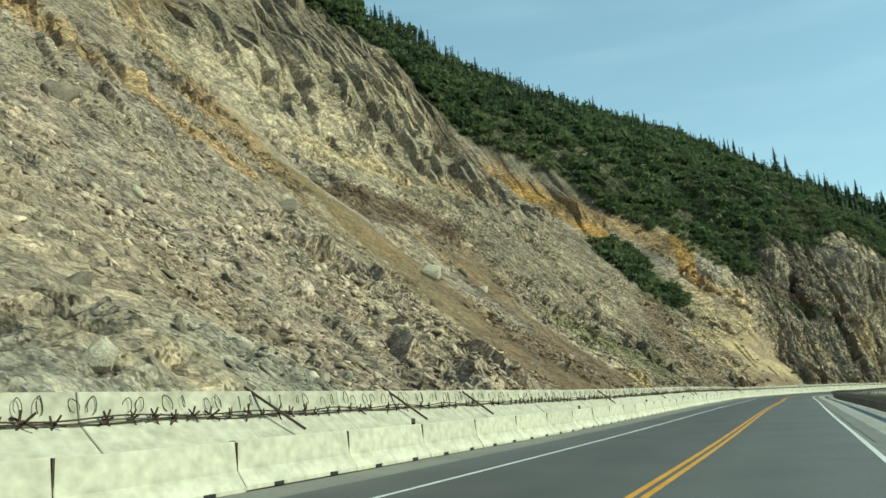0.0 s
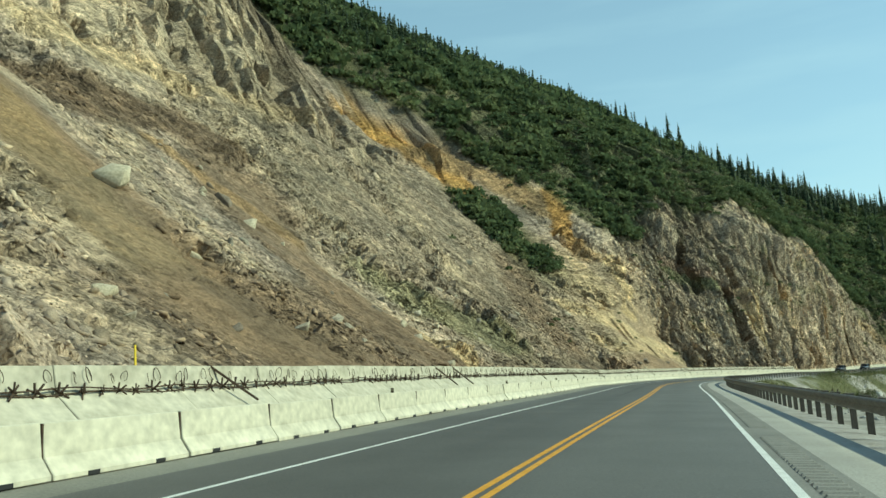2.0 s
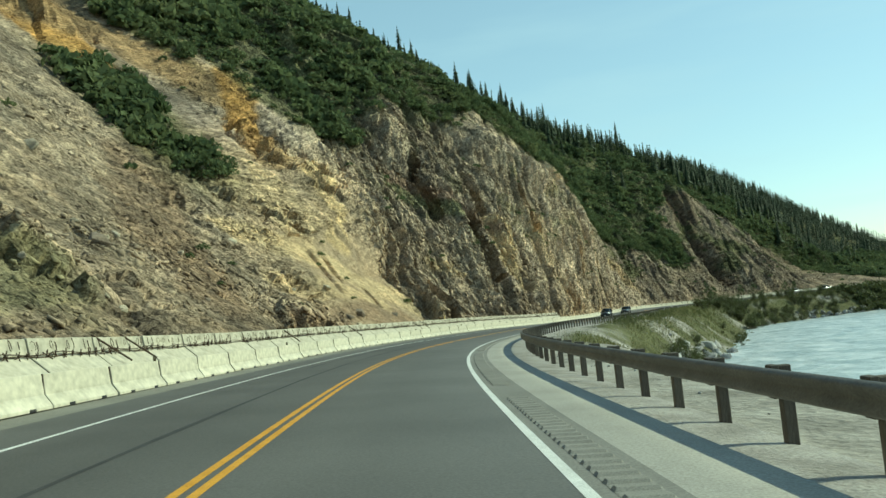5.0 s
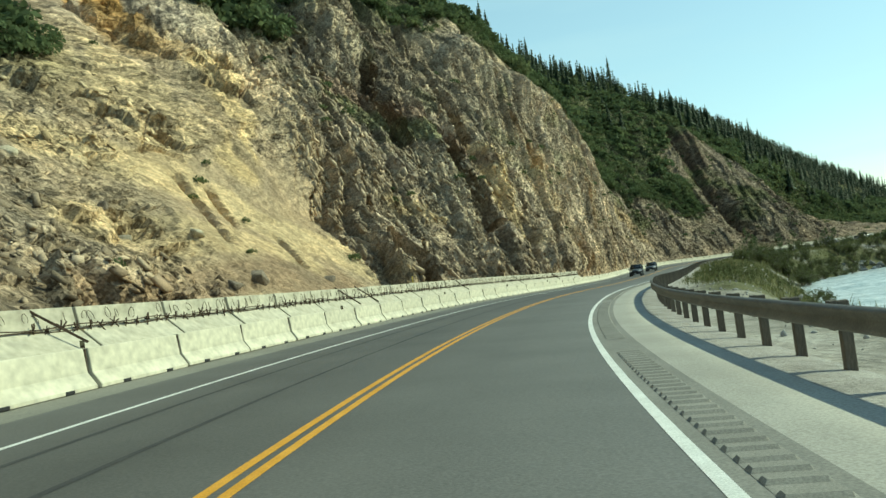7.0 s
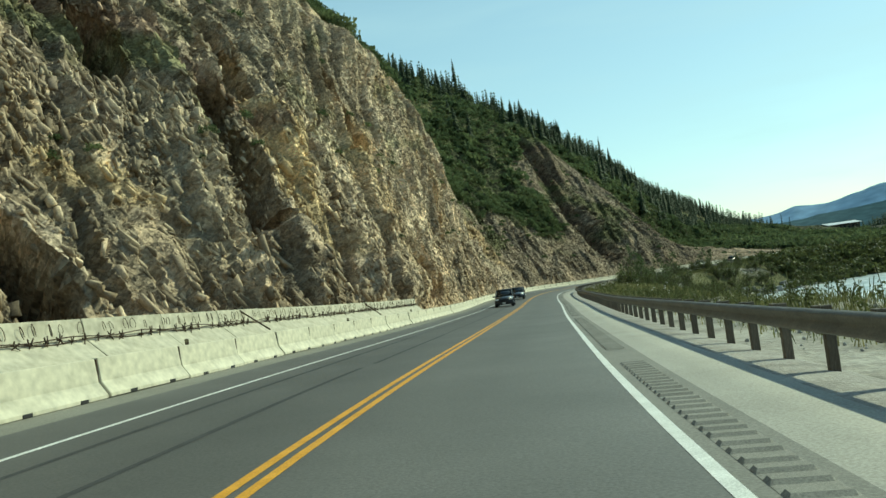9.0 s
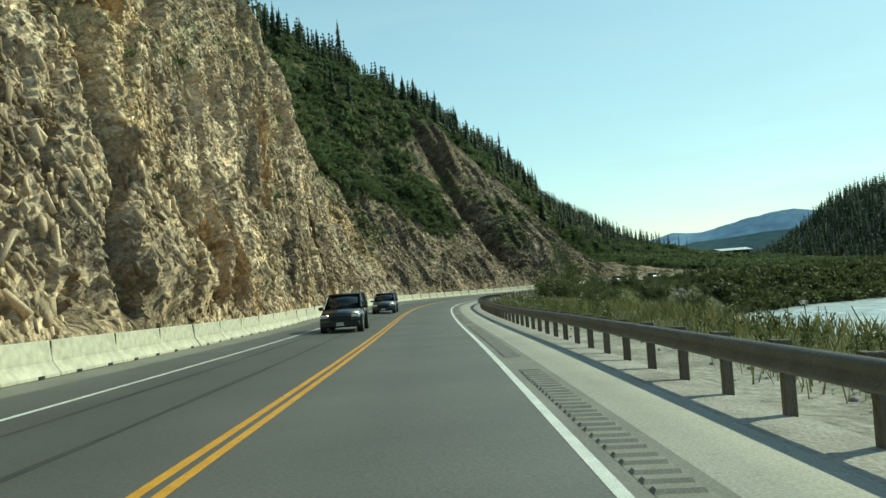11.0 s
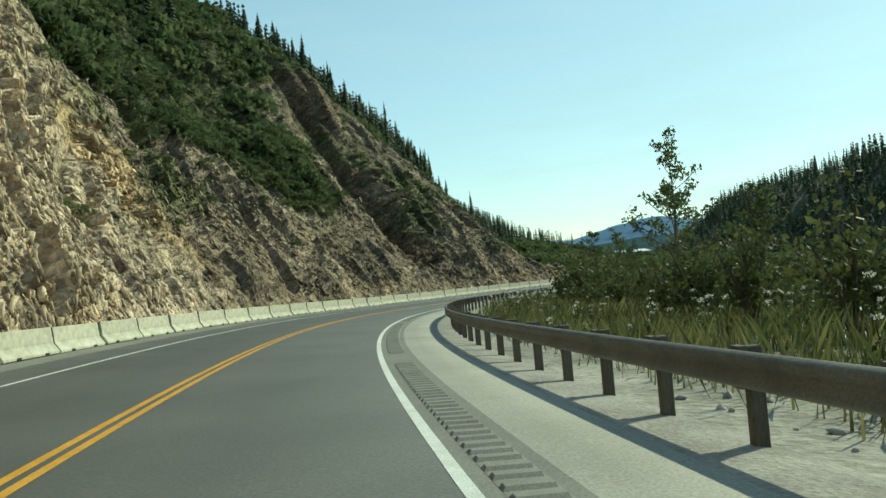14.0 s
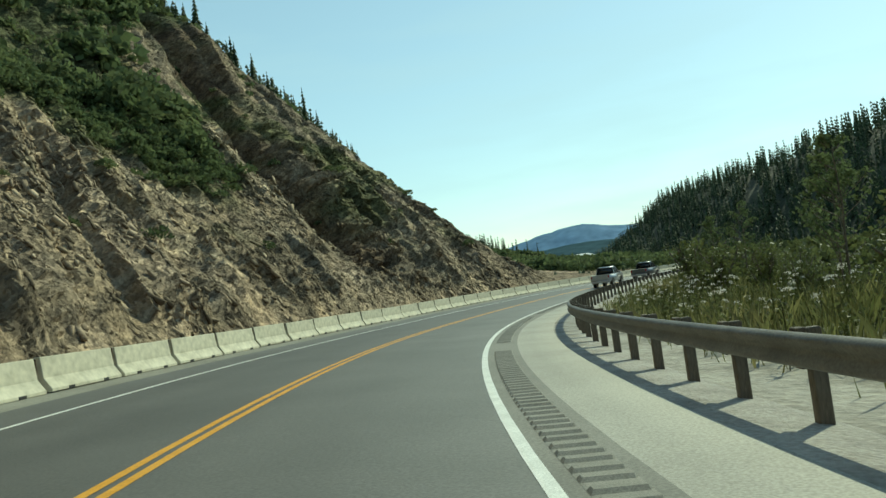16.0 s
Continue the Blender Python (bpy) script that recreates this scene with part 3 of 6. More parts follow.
def geology(s, u, h):
    """Base colours of the bare ground: pinkish scree, ochre chutes, pale yellow and dark rock."""
    lean = s + 0.25 * h + 4 * rough(s / 20, h / 25, 0, 61, 3)
    slant = s - 0.5 * h + 2 * rough(s / 9, h / 9, 0, 63, 3)
    grey, ochre, pale = np.array((0.45, 0.36, 0.272)), np.array((0.43, 0.29, 0.15)), np.array((0.61, 0.49, 0.335))
    brown, dark, orange = np.array((0.25, 0.178, 0.115)), np.array((0.255, 0.20, 0.138)), np.array((0.60, 0.34, 0.11))
    tan, sand, slate = np.array((0.45, 0.362, 0.252)), np.array((0.70, 0.53, 0.31)), np.array((0.385, 0.315, 0.222))
    green, meadow = np.array((0.05, 0.062, 0.026)), np.array((0.14, 0.145, 0.065))
    ws = s + 2.6 * rough(s / 7, h / 7, 0, 64, 4)
    wh = h + 2.0 * rough(s / 6, h / 6, 0, 65, 4)

    def mix(c, d, w):
        w = np.clip(w, 0, 1)[..., None]
        return c * (1 - w) + d * w

    def band(v, a, b, soft):
        return ramp(v, a - soft, a + soft) * (1 - ramp(v, b - soft, b + soft))

    def stroke(c, d, wide, w, *path):
        """Lay colour d along a bent line of (station, height) points, ragged at its edges."""
        reach = 1.2 * wide
        near = (ws > min(v[0] for v in path) - reach) & (ws < max(v[0] for v in path) + reach) & (wh > min(v[1] for v in path) - reach) & (wh < max(v[1] for v in path) + reach)
        x, y = ws[near], wh[near]
        best = np.full(x.shape, 1e9)
        for (a, b), (e, f) in zip(path[:-1], path[1:]):
            k = np.clip(((x - a) * (e - a) + (y - b) * (f - b)) / ((e - a) ** 2 + (f - b) ** 2), 0, 1)
            best = np.minimum(best, np.hypot(x - a - k * (e - a), y - b - k * (f - b)))
        c[near] = mix(c[near], d, w * (1 - ramp(best / wide, 0.6, 1.15)))
        return c

    streak = rough(lean / 6, h / 90, 0, 71, 4)
    blotch = rough(lean / 9, h / 9, 0, 73, 4)
    thin = rough(lean / 2.2, h / 45, 0, 70, 3)
    late = ramp(s, 345, 365)
    col = np.broadcast_to(grey, s.shape + (3,)) * 1.0
    col = mix(col, tan * 1.1, ramp(streak, -0.1, 0.25) * 0.7)
    col = mix(col, tan * np.array((1.05, 1.04, 1.02)), band(lean, 140, 212, 10) * 0.6)
    col = mix(col, pale * 1.0, ramp(thin, 0.15, 0.45) * 0.40 * (1 - late))
    col = mix(col, dark * 1.1, ramp(-thin, 0.2, 0.5) * 0.40)
    col = mix(col, dark * 1.3, ramp(blotch, 0.12, 0.45) * 0.5)
    # the low bench of grey rock and the scree above it
    col = stroke(col, np.array((0.37, 0.335, 0.265)), 3.6, 0.9, (-20, 2.0), (19, 2.6), (34, 2.2))
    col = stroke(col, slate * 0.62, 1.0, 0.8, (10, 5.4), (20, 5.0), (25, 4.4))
    col = stroke(col, pale, 1.2, 0.8, (24.5, 3.6), (26.5, 3.2))
    col = stroke(col, grey * np.array((1.12, 1.10, 1.08)), 3.0, 0.6, (42, 23), (56, 12), (66, 4))
    # cliffs, chutes and fans of the open slope
    col = stroke(col, ochre * 1.30, 6.5, 0.85, (50, 62), (64, 51), (72, 45), (77, 36))
    col = stroke(col, brown * 1.1, 1.8, 0.8, (57, 52), (66, 44), (72, 38))
    col = stroke(col, ochre, 7.0, 0.9, (122, 92), (113, 78), (105, 58), (95, 42), (93, 26))
    col = stroke(col, np.array((0.30, 0.218, 0.122)), 7.5, 0.85, (95, 38), (93, 26), (92, 15), (93, 7))
    col = stroke(col, brown * 1.15, 2.2, 0.7, (101, 30), (98, 18), (97, 8))
    col = stroke(col, tan * 1.05, 1.6, 0.7, (91, 30), (88, 20), (86, 11))
    col = stroke(col, brown * 1.0, 6.0, 0.85, (84, 3), (100, 5), (115, 6), (128, 5))
    col = stroke(col, tan * 1.12, 2.6, 0.8, (117, 32), (109, 22), (106, 12))
    col = stroke(col, brown * 1.08, 7.0, 0.85, (131, 27), (126, 20), (124, 13), (123, 6))
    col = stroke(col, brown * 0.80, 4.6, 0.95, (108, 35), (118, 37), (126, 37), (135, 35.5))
    col = stroke(col, ochre * 0.85, 2.0, 0.8, (121, 31), (127, 25), (131, 20))
    col = stroke(col, pale * 1.04, 22.0, 0.85, (126, 64), (150, 72), (172, 84))
    col = stroke(col, pale * np.array((1.06, 1.0, 0.86)), 3.5, 0.8, (122, 50), (135, 50), (149, 48.5), (170, 55))
    col = stroke(col, slate * 0.9, 7.0, 0.8, (122, 84), (140, 95), (160, 108))
    col = stroke(col, dark, 5.0, 0.85, (176, 116), (188, 98), (190, 82), (190, 70))
    col = stroke(col, tan * 0.9, 2.0, 0.7, (150, 86), (162, 76), (172, 66))
    col = stroke(col, slate * 1.02, 6.5, 0.85, (150, 44), (157, 40), (146, 30), (143, 24))
    col = stroke(col, pale * 0.98, 2.4, 0.8, (180, 50), (175, 36), (172, 24), (168, 14))
    col = stroke(col, tan * 1.1, 3.2, 0.8, (192, 60), (186, 48), (178, 40))
    col = stroke(col, meadow * 1.6, 5.0, 0.55, (141, 14), (147, 9), (157, 7))
    col = stroke(col, brown * 1.35, 4.0, 0.75, (196, 26), (186, 16), (176, 5))
    col = stroke(col, dark * 0.9, 1.5, 0.85, (171, 17), (169, 13), (170, 10))
    col = stroke(col, dark * 1.05, 1.6, 0.7, (138, 2.4), (160, 2.2), (190, 2.4))
    col = stroke(col, sand * 0.95, 1.8, 0.95, (131, 1.5), (130.5, 4.6))
    # orange outcrops under the scrub
    col = stroke(col, orange, 5.0, 0.95, (201, 70), (205, 62), (207, 54), (206, 47))
    col = stroke(col, sand * np.array((1.05, 0.85, 0.5)), 2.6, 0.8, (203, 66), (206, 58))
    col = stroke(col, ochre * 0.95, 6.0, 0.9, (208, 56), (214, 57), (219, 51), (222, 44))
    col = stroke(col, orange * 0.85, 2.6, 0.9, (229, 47), (225, 42), (221, 35), (219, 30))
    # pale yellow rock and its apron of sand
    col = mix(col, tan * np.array((1.18, 1.10, 0.98)), band(slant, 190, 219, 4) * (1 - ramp(h, 28, 36)) * 0.65)
    col = stroke(col, sand, 2.5, 0.95, (196, 15), (203, 12), (209, 9.5), (215, 6), (219, 2.5))
    col = stroke(col, sand * 0.9, 1.6, 0.8, (192, 8.5), (200, 6.8), (210, 4.6))
    col = stroke(col, sand * np.array((1.0, 0.97, 0.9)), 2.6, 0.9, (224, 28), (219, 21), (214, 15))
    col = stroke(col, sand * 0.85, 3.0, 0.7, (214, 26), (211, 20), (206, 15))
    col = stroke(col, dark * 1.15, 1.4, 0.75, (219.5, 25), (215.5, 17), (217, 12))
    col = stroke(col, brown * 1.3, 1.6, 0.8, (186, 3), (198, 3.4), (212, 2.6))
    # the dark cliff with its rusty and pale faces
    col = mix(col, dark * 1.12, band(slant, 218, 262, 3) * 0.85 * ramp(rough(lean / 7, h / 18, 0, 79, 3), -0.6, 0.0))
    col = mix(col, slate * 1.05, band(slant, 214, 300, 4) * ramp(rough(slant / 3.5, h / 8, 0, 80, 3), 0.1, 0.45) * 0.7)
    col = mix(col, tan * np.array((1.02, 1.0, 1.0)), band(slant, 262, 345, 5) * 0.75)
    col = mix(col, np.array((0.47, 0.36, 0.235)), band(slant, 276, 335, 6) * ramp(rough(slant / 5, h / 12, 0, 81, 3), 0.05, 0.4))
    col = mix(col, dark * 1.05, band(slant, 264, 340, 5) * ramp(rough(slant / 4, h / 9, 0, 85, 3), 0.12, 0.45) * 0.75)
    col = stroke(col, np.array((0.56, 0.42, 0.24)), 3.4, 0.95, (269, 20), (265.5, 14.5), (263, 8.5))
    col = stroke(col, pale * np.array((0.95, 0.88, 0.78)), 2.2, 0.8, (297, 25), (290, 20), (287, 14))
    col = stroke(col, np.array((0.30, 0.205, 0.14)), 2.6, 0.85, (246, 30), (256, 26.5), (266, 21))
    col = stroke(col, meadow * 1.2, 2.2, 0.7, (244, 27), (252, 24.5), (259, 21.5), (256, 16))
    col = stroke(col, sand * 0.75, 1.8, 0.8, (239, 12), (243, 10.8))
    # darker across the hollows between the knobs, paler on the knobs
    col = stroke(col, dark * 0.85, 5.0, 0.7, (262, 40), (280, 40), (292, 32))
    col = stroke(col, slate * 1.2, 2.2, 0.8, (252, 48), (256, 42), (257, 36))
    col = stroke(col, slate * 1.15, 2.2, 0.8, (290, 47), (292, 42), (290, 36))
    col = stroke(col, pale * 0.9, 1.4, 0.8, (322, 33), (318, 28))
    # grassy slope past the cliff
    col = mix(col, dark * 1.12, ramp(lean, 354, 372) * (0.5 + 0.5 * ramp(rough(lean / 5, h / 9, 0, 87, 3), -0.4, 0.3)))
    col = stroke(col, tan * np.array((1.12, 1.02, 0.85)), 2.8, 0.85, (357, 14), (361, 12), (364, 7))
    col = stroke(col, slate * 1.15, 2.4, 0.8, (352, 10), (357, 6), (361, 2))
    col = stroke(col, tan * 1.18, 0.9, 0.85, (378, 18.5), (386, 15.8), (396, 11.2))
    col = stroke(col, tan * 1.1, 1.0, 0.7, (386, 7.2), (392, 5.4))
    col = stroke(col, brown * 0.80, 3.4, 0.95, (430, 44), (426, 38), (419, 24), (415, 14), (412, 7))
    col = stroke(col, tan * 1.0, 1.0, 0.7, (414, 26), (410.5, 15), (409, 8))
    col = stroke(col, slate * 0.9, 5.0, 0.5, (436, 26), (430, 16), (424, 5))
    sparse = 0.85 * ramp(rough(s / 6, h / 6, 0, 83, 3), -0.1, 0.35) * ramp(s, 350, 366) * ramp(h, 5, 11) + 0.45 * ramp(rough(s / 5, h / 4, 0, 84, 3), 0.15, 0.45) * ramp(s, 225, 245) * ramp(h, 14, 22)
    col = mix(col, meadow, sparse)
    tone = 0.74 - 0.12 * band(s, 145, 196, 10) + 0.02 * band(slant, 188, 222, 5) + 0.18 * band(s, 225, 362, 6) + 0.10 * band(s, 280, 362, 8) - 0.05 * ramp(s, 362, 375)
    return mix(col * tone[..., None], green + (meadow - green) * (ramp(rough(s / 5, h / 4, 0, 89, 3), -0.1, 0.4) * 0.8)[..., None], cover(s, h) * 0.85)


def hillside(s, q):
    u, h = hill(s, q)
    du, dh = hill(s, np.minimum(q + 0.02, 6.999))
    du, dh = du - u, dh - h
    n = np.hypot(du, dh) + 1e-9
    d = relief(s, u, h)[0]
    u2, h2 = u - d * dh / n, h + d * du / n
    return np.maximum(u2, 7.9), np.maximum(h2, -0.05)


HS = np.concatenate([np.arange(-90, 30, 2.0), np.arange(30, 205, 0.42), np.arange(205, 345, 0.30), np.arange(345, 470, 0.6), np.arange(470, 700, 2.5)])
HQ = np.concatenate([np.linspace(0, 1, 22)[:-1], np.linspace(1, 2, 60)[:-1], np.linspace(2, 3, 85)[:-1], np.linspace(3, 4, 85)[:-1], np.linspace(4, 5, 45)[:-1], np.linspace(5, 7, 20)])
gs, gq = np.meshgrid(HS, HQ, indexing="ij")
gu, gh = hillside(gs, gq)
tone_u, tone_h = hill(gs, gq)
_, _, tone, calm, undercut = relief(gs, tone_u, tone_h)
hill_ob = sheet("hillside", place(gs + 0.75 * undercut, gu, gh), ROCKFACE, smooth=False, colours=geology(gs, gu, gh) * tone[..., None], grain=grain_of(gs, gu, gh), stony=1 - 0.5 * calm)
tagged(hill_ob, "steep eroded hillside of scree, ochre earth and fractured rock", "hillside", kind="structure")

# ---- river side ----
BANK = material("stony river bank", [(0.3, (0.17, 0.16, 0.14)), (0.5, (0.29, 0.275, 0.245)), (0.72, (0.38, 0.365, 0.33))], 0.6, roughness=0.95, fine=9, bump=0.8, depth=0.12, attribute="ground")
WATER = bpy.data.materials.new("glacial river water")
WATER.use_nodes = True
n, l = WATER.node_tree.nodes, WATER.node_tree.links
p = n["Principled BSDF"]
p.inputs["Roughness"].default_value = 0.3
tc, mp = n.new("ShaderNodeTexCoord"), n.new("ShaderNodeMapping")
mp.inputs["Scale"].default_value = (0.5, 0.5, 1)
l.new(tc.outputs["Object"], mp.inputs[0])
nz = n.new("ShaderNodeTexNoise")
nz.inputs["Scale"].default_value, nz.inputs["Detail"].default_value = 1.1, 6
l.new(mp.outputs[0], nz.inputs["Vector"])
foam, tide = n.new("ShaderNodeTexNoise"), n.new("ShaderNodeValToRGB")
foam.inputs["Scale"].default_value, foam.inputs["Detail"].default_value, foam.inputs["Roughness"].default_value = 0.45, 9, 0.72
l.new(mp.outputs[0], foam.inputs["Vector"])
tide.color_ramp.elements[0].position, tide.color_ramp.elements[0].color = 0.42, (0.33, 0.39, 0.39, 1)
tide.color_ramp.elements[1].position, tide.color_ramp.elements[1].color = 0.66, (0.80, 0.82, 0.81, 1)
l.new(foam.outputs["Fac"], tide.inputs["Fac"])
l.new(tide.outputs["Color"], p.inputs["Base Color"])
bp = n.new("ShaderNodeBump")
bp.inputs["Strength"].default_value, bp.inputs["Distance"].default_value = 0.9, 0.6
l.new(nz.outputs["Fac"], bp.inputs["Height"])
l.new(bp.outputs["Normal"], p.inputs["Normal"])


def shore(s):
    """The river's near edge, metres right of the centre line."""
    return np.interp(s, [-90, 60, 120, 170, 200, 230, 260, 300, 340, 380, 420, 460, 520, 700], [19, 19, 20, 20, 21, 22, 24, 25, 26, 27, 29, 32, 44, 70])


def across(s):
    return shore(s) + np.interp(s, [-90, 150, 300, 420, 700], [48, 54, 64, 70, 80])


DROP = 6.5
BS = np.concatenate([np.arange(-90, 40, 2.0), np.arange(40, 460, 1.0), np.arange(460, 560, 3.0)])
BV = np.concatenate([np.linspace(0, 1, 46)[:-1], np.linspace(1, 2, 8)])
bs, bv = np.meshgrid(BS, BV, indexing="ij")


def flat_bank(s, b):
    near, far = shore(s), across(s)
    w = np.where(b < 1, 5.9 + b * (near - 5.9), near + (b - 1) * (far - near))
    shelf = np.where(b < 1, -0.12 - (DROP + 0.3) * ramp(b, 0.22 + 0.13 * ramp(s, 190, 230), 1.0), 0)
    h = np.where(b < 1, shelf, -DROP - 2.0 * np.sin(np.clip(b - 1, 0, 1) * math.pi) ** 0.5 - 0.3)
    bump = rough(s / 5, w / 5, 0, 91, 4) * np.where(b < 1, 0.5 * ramp(b, 0.06, 0.3), 0.8)
    return w, h + bump


bw, bh = flat_bank(bs, bv)
grassy = ramp(rough(bs / 9, bw / 6, 0, 93, 3) + 0.35 * ramp(bs, 170, 230), -0.15, 0.25) * ramp(bw, 7.2, 9.5)
bcol = np.array((1.12, 1.1, 1.06)) * (1 - grassy[..., None]) + np.array((0.36, 0.38, 0.17)) * grassy[..., None]
tagged(sheet("river_bank", place(bs, -bw, bh), BANK, False, bcol, flip=True), "stony grassy ground sloping from the road to the river", "river bank", kind="structure")
ws, wv = np.meshgrid(np.arange(-90, 560, 1.5), np.linspace(-0.05, 1.15, 70), indexing="ij")
wu = shore(ws) + wv * (across(ws) - shore(ws))
wave = 0.22 * rough(ws / 2.5, wu / 2.5, 0, 95, 3)
tagged(sheet("river", place(ws, -wu, -DROP + wave), WATER, True, flip=True), "milky grey-blue glacial river with small rapids", "river", kind="structure")


# ---- concrete barriers ----
JERSEY = [(-0.30, 0.0), (-0.30, 0.075), (-0.125, 0.33), (-0.075, 0.81), (0.075, 0.81), (0.125, 0.33), (0.30, 0.075), (0.30, 0.0)]


def barrier(slots=True):
    """One ten-foot safety-shape barrier, its length along x, with two drainage slots and worn edges."""
    ob = tagged(new("concrete_barrier"), "pale cast concrete safety barrier with dark drainage slots", "barrier", "row of roadside barriers")
    bm = bmesh.new()
    L = 1.505
    a = [bm.verts.new((-L, y, z)) for y, z in JERSEY]
    b = [bm.verts.new((L, y, z)) for y, z in JERSEY]
    k = len(JERSEY)
    for i in range(k):
        bm.faces.new((a[i], a[(i + 1) % k], b[(i + 1) % k], b[i]))
    bm.faces.new(a[::-1])
    bm.faces.new(b)
    bmesh.ops.recalc_face_normals(bm, faces=bm.faces[:])
    bmesh.ops.bevel(bm, geom=[e for e in bm.edges if e.calc_length() < 1.0 or e.calc_face_angle(0) > 0.9], offset=0.012, segments=1, affect="EDGES")
    body = part("body", bm, CONCRETE, ob)
    if slots:
        for x in (-0.75, 0.75):
            bm = bmesh.new()
            box(bm, x, -0.285, 0.035, 0.24, 0.05, 0.07, bevel=0.008)
            part("drain_slot", bm, DARK_HOLE, body, "dark drainage slot")
    bm = bmesh.new()
    box(bm, 1.525, -0.02, 0.42, 0.03, 0.16, 0.75)
    part("joint_pin", bm, RUST, ob, "rusty steel joint pin")
    return ob


LINE_U = 6.52


# joints of the barrier pieces
JOINT_AT, JOINT_NO = [-54.14, 10.3, 42.54, 65.3, 82.04, 114.84, 177.26, 211.78, 269.3, 342.04, 357.16, 479.26], [-18, 0, 9, 16, 21, 30, 47, 57, 73, 93, 97, 134]
spots = [float(v) for v in np.interp(np.arange(-18, 135), JOINT_NO, JOINT_AT)]
first = barrier()
for k, (a, b) in enumerate(zip(spots[:-1], spots[1:])):
    m = graded((a + b) / 2, LINE_U + random.uniform(-0.02, 0.02), random.uniform(-0.012, 0.012), random.uniform(-0.4, 0.4))
    if k == 0:
        first.matrix_basis = m
        o = first
    else:
        o = copy_thing(first, m)
    o.scale = ((b - a - 0.03) / 3.01, 1, 1)

REAR = [(-0.58, 0.0), (-0.58, 0.76), (-0.10, 1.20), (-0.02, 1.66), (0.14, 1.66), (0.20, 0.0)]


def rear_barrier():
    """One piece of the taller wall behind the barriers, with a sloping shelf below its upright top."""
    ob = tagged(new("rear_barrier"), "dusty pale concrete rear wall block with a sloped shelf", "barrier", "rear wall behind the barriers")
    for name, profile in (("body", REAR[:3] + [(0.17, 1.20), REAR[5]]), ("parapet", [(-0.098, 1.203), REAR[3], REAR[4], (0.168, 1.203)])):
        bm = bmesh.new()
        L, k = 1.505, len(profile)
        a = [bm.verts.new((-L, y, z)) for y, z in profile]
        b = [bm.verts.new((L, y, z)) for y, z in profile]
        for i in range(k):
            bm.faces.new((a[i], a[(i + 1) % k], b[(i + 1) % k], b[i]))
        bm.faces.new(a[::-1])
        bm.faces.new(b)
        bmesh.ops.recalc_face_normals(bm, faces=bm.faces[:])
        bmesh.ops.bevel(bm, geom=bm.edges[:], offset=0.012, segments=1, affect="EDGES")
        part(name, bm, CONCRETE_OLD, ob)
    return ob


CONCRETE_OLD = material("dusty concrete", [(0.3, (0.42, 0.385, 0.29)), (0.5, (0.48, 0.445, 0.345)), (0.75, (0.52, 0.485, 0.385))], 0.9, roughness=0.92, fine=5, bump=0.15, depth=0.01, random=0.05)
rear = rear_barrier()
for k, (a, b) in enumerate([q for q in zip(spots[:-1], spots[1:]) if q[1] < 256]):
    m = graded((a + b) / 2 + 1.2, 7.42 + random.uniform(-0.012, 0.012), random.uniform(-0.01, 0.01), random.uniform(-0.2, 0.2))
    if k == 0:
        rear.matrix_basis = m
        o = rear
    else:
        o = copy_thing(rear, m)
    o.scale = ((b - a - 0.012) / 3.01, 1, 1)

# cables with clips and wire loops along the rear wall
net = tagged(new("cable_fence"), "rusty steel cables with clips and wire loops on the wall", "cable fence")
for u, h, ph in ((7.26, 1.20, 0.0), (7.24, 1.27, 1.7)):
    cs = np.arange(-55, 256, 0.4)
    ch = h + 0.03 * np.sin(cs * 2.1 + ph) + 0.02 * rough(cs / 1.3, 0, 0, 151, 2)
    ring = np.linspace(0, 2 * math.pi, 6)
    tube = place(cs[:, None], u + 0.014 * np.cos(ring)[None], ch[:, None] + 0.014 * np.sin(ring)[None])
    o = sheet("cable", tube, RUST)
    o.parent = net


def tube_along(points, radius, sides=5, closed=False):
    """Vertices and faces of a thin rod along a bent line."""
    p = np.asarray(points, float)
    t = np.gradient(p, axis=0)
    t /= np.linalg.norm(t, axis=1)[:, None] + 1e-9
    side = np.cross(t, (0.31, 0.17, 0.93))
    side /= np.linalg.norm(side, axis=1)[:, None] + 1e-9
    up = np.cross(side, t)
    a = np.linspace(0, 2 * math.pi, sides, endpoint=False)
    v = (p[:, None] + radius * (np.cos(a)[None, :, None] * side[:, None] + np.sin(a)[None, :, None] * up[:, None])).reshape(-1, 3)
    n = len(p)
    f = [(i * sides + k, i * sides + (k + 1) % sides, (i + 1) * sides + (k + 1) % sides, (i + 1) * sides + k) for i in range(n - 1) for k in range(sides)]
    return v, np.array(f)


arc = np.linspace(-0.35 * math.pi, 1.35 * math.pi, 9)
loop_v, loop_f = tube_along(np.stack([0.075 * np.cos(arc) * (1 - 0.25 * np.sin(arc)), 0.02 * np.sin(arc), 0.05 + 0.12 * np.sin(arc)], 1), 0.008, 4)
clip_v, clip_f = [], []
for pts in ([(-0.13, 0, -0.09), (0.13, 0, 0.09)], [(-0.13, 0, 0.09), (0.13, 0, -0.09)], [(0, -0.05, 0), (0, 0.06, 0.02)], [(-0.05, -0.03, 0.02), (-0.02, -0.03, 0.15)]):
    v, f = tube_along(np.linspace(pts[0], pts[1], 3), 0.017, 4)
    clip_f.append(f + sum(len(q) for q in clip_v))
    clip_v.append(v)
clip_v, clip_f = np.concatenate(clip_v), np.concatenate(clip_f)


def small_mesh(name, v, f, mat):
    me = bpy.data.meshes.new(name)
    me.from_pydata(v.tolist(), [], f.tolist())
    me.materials.append(mat)
    return me


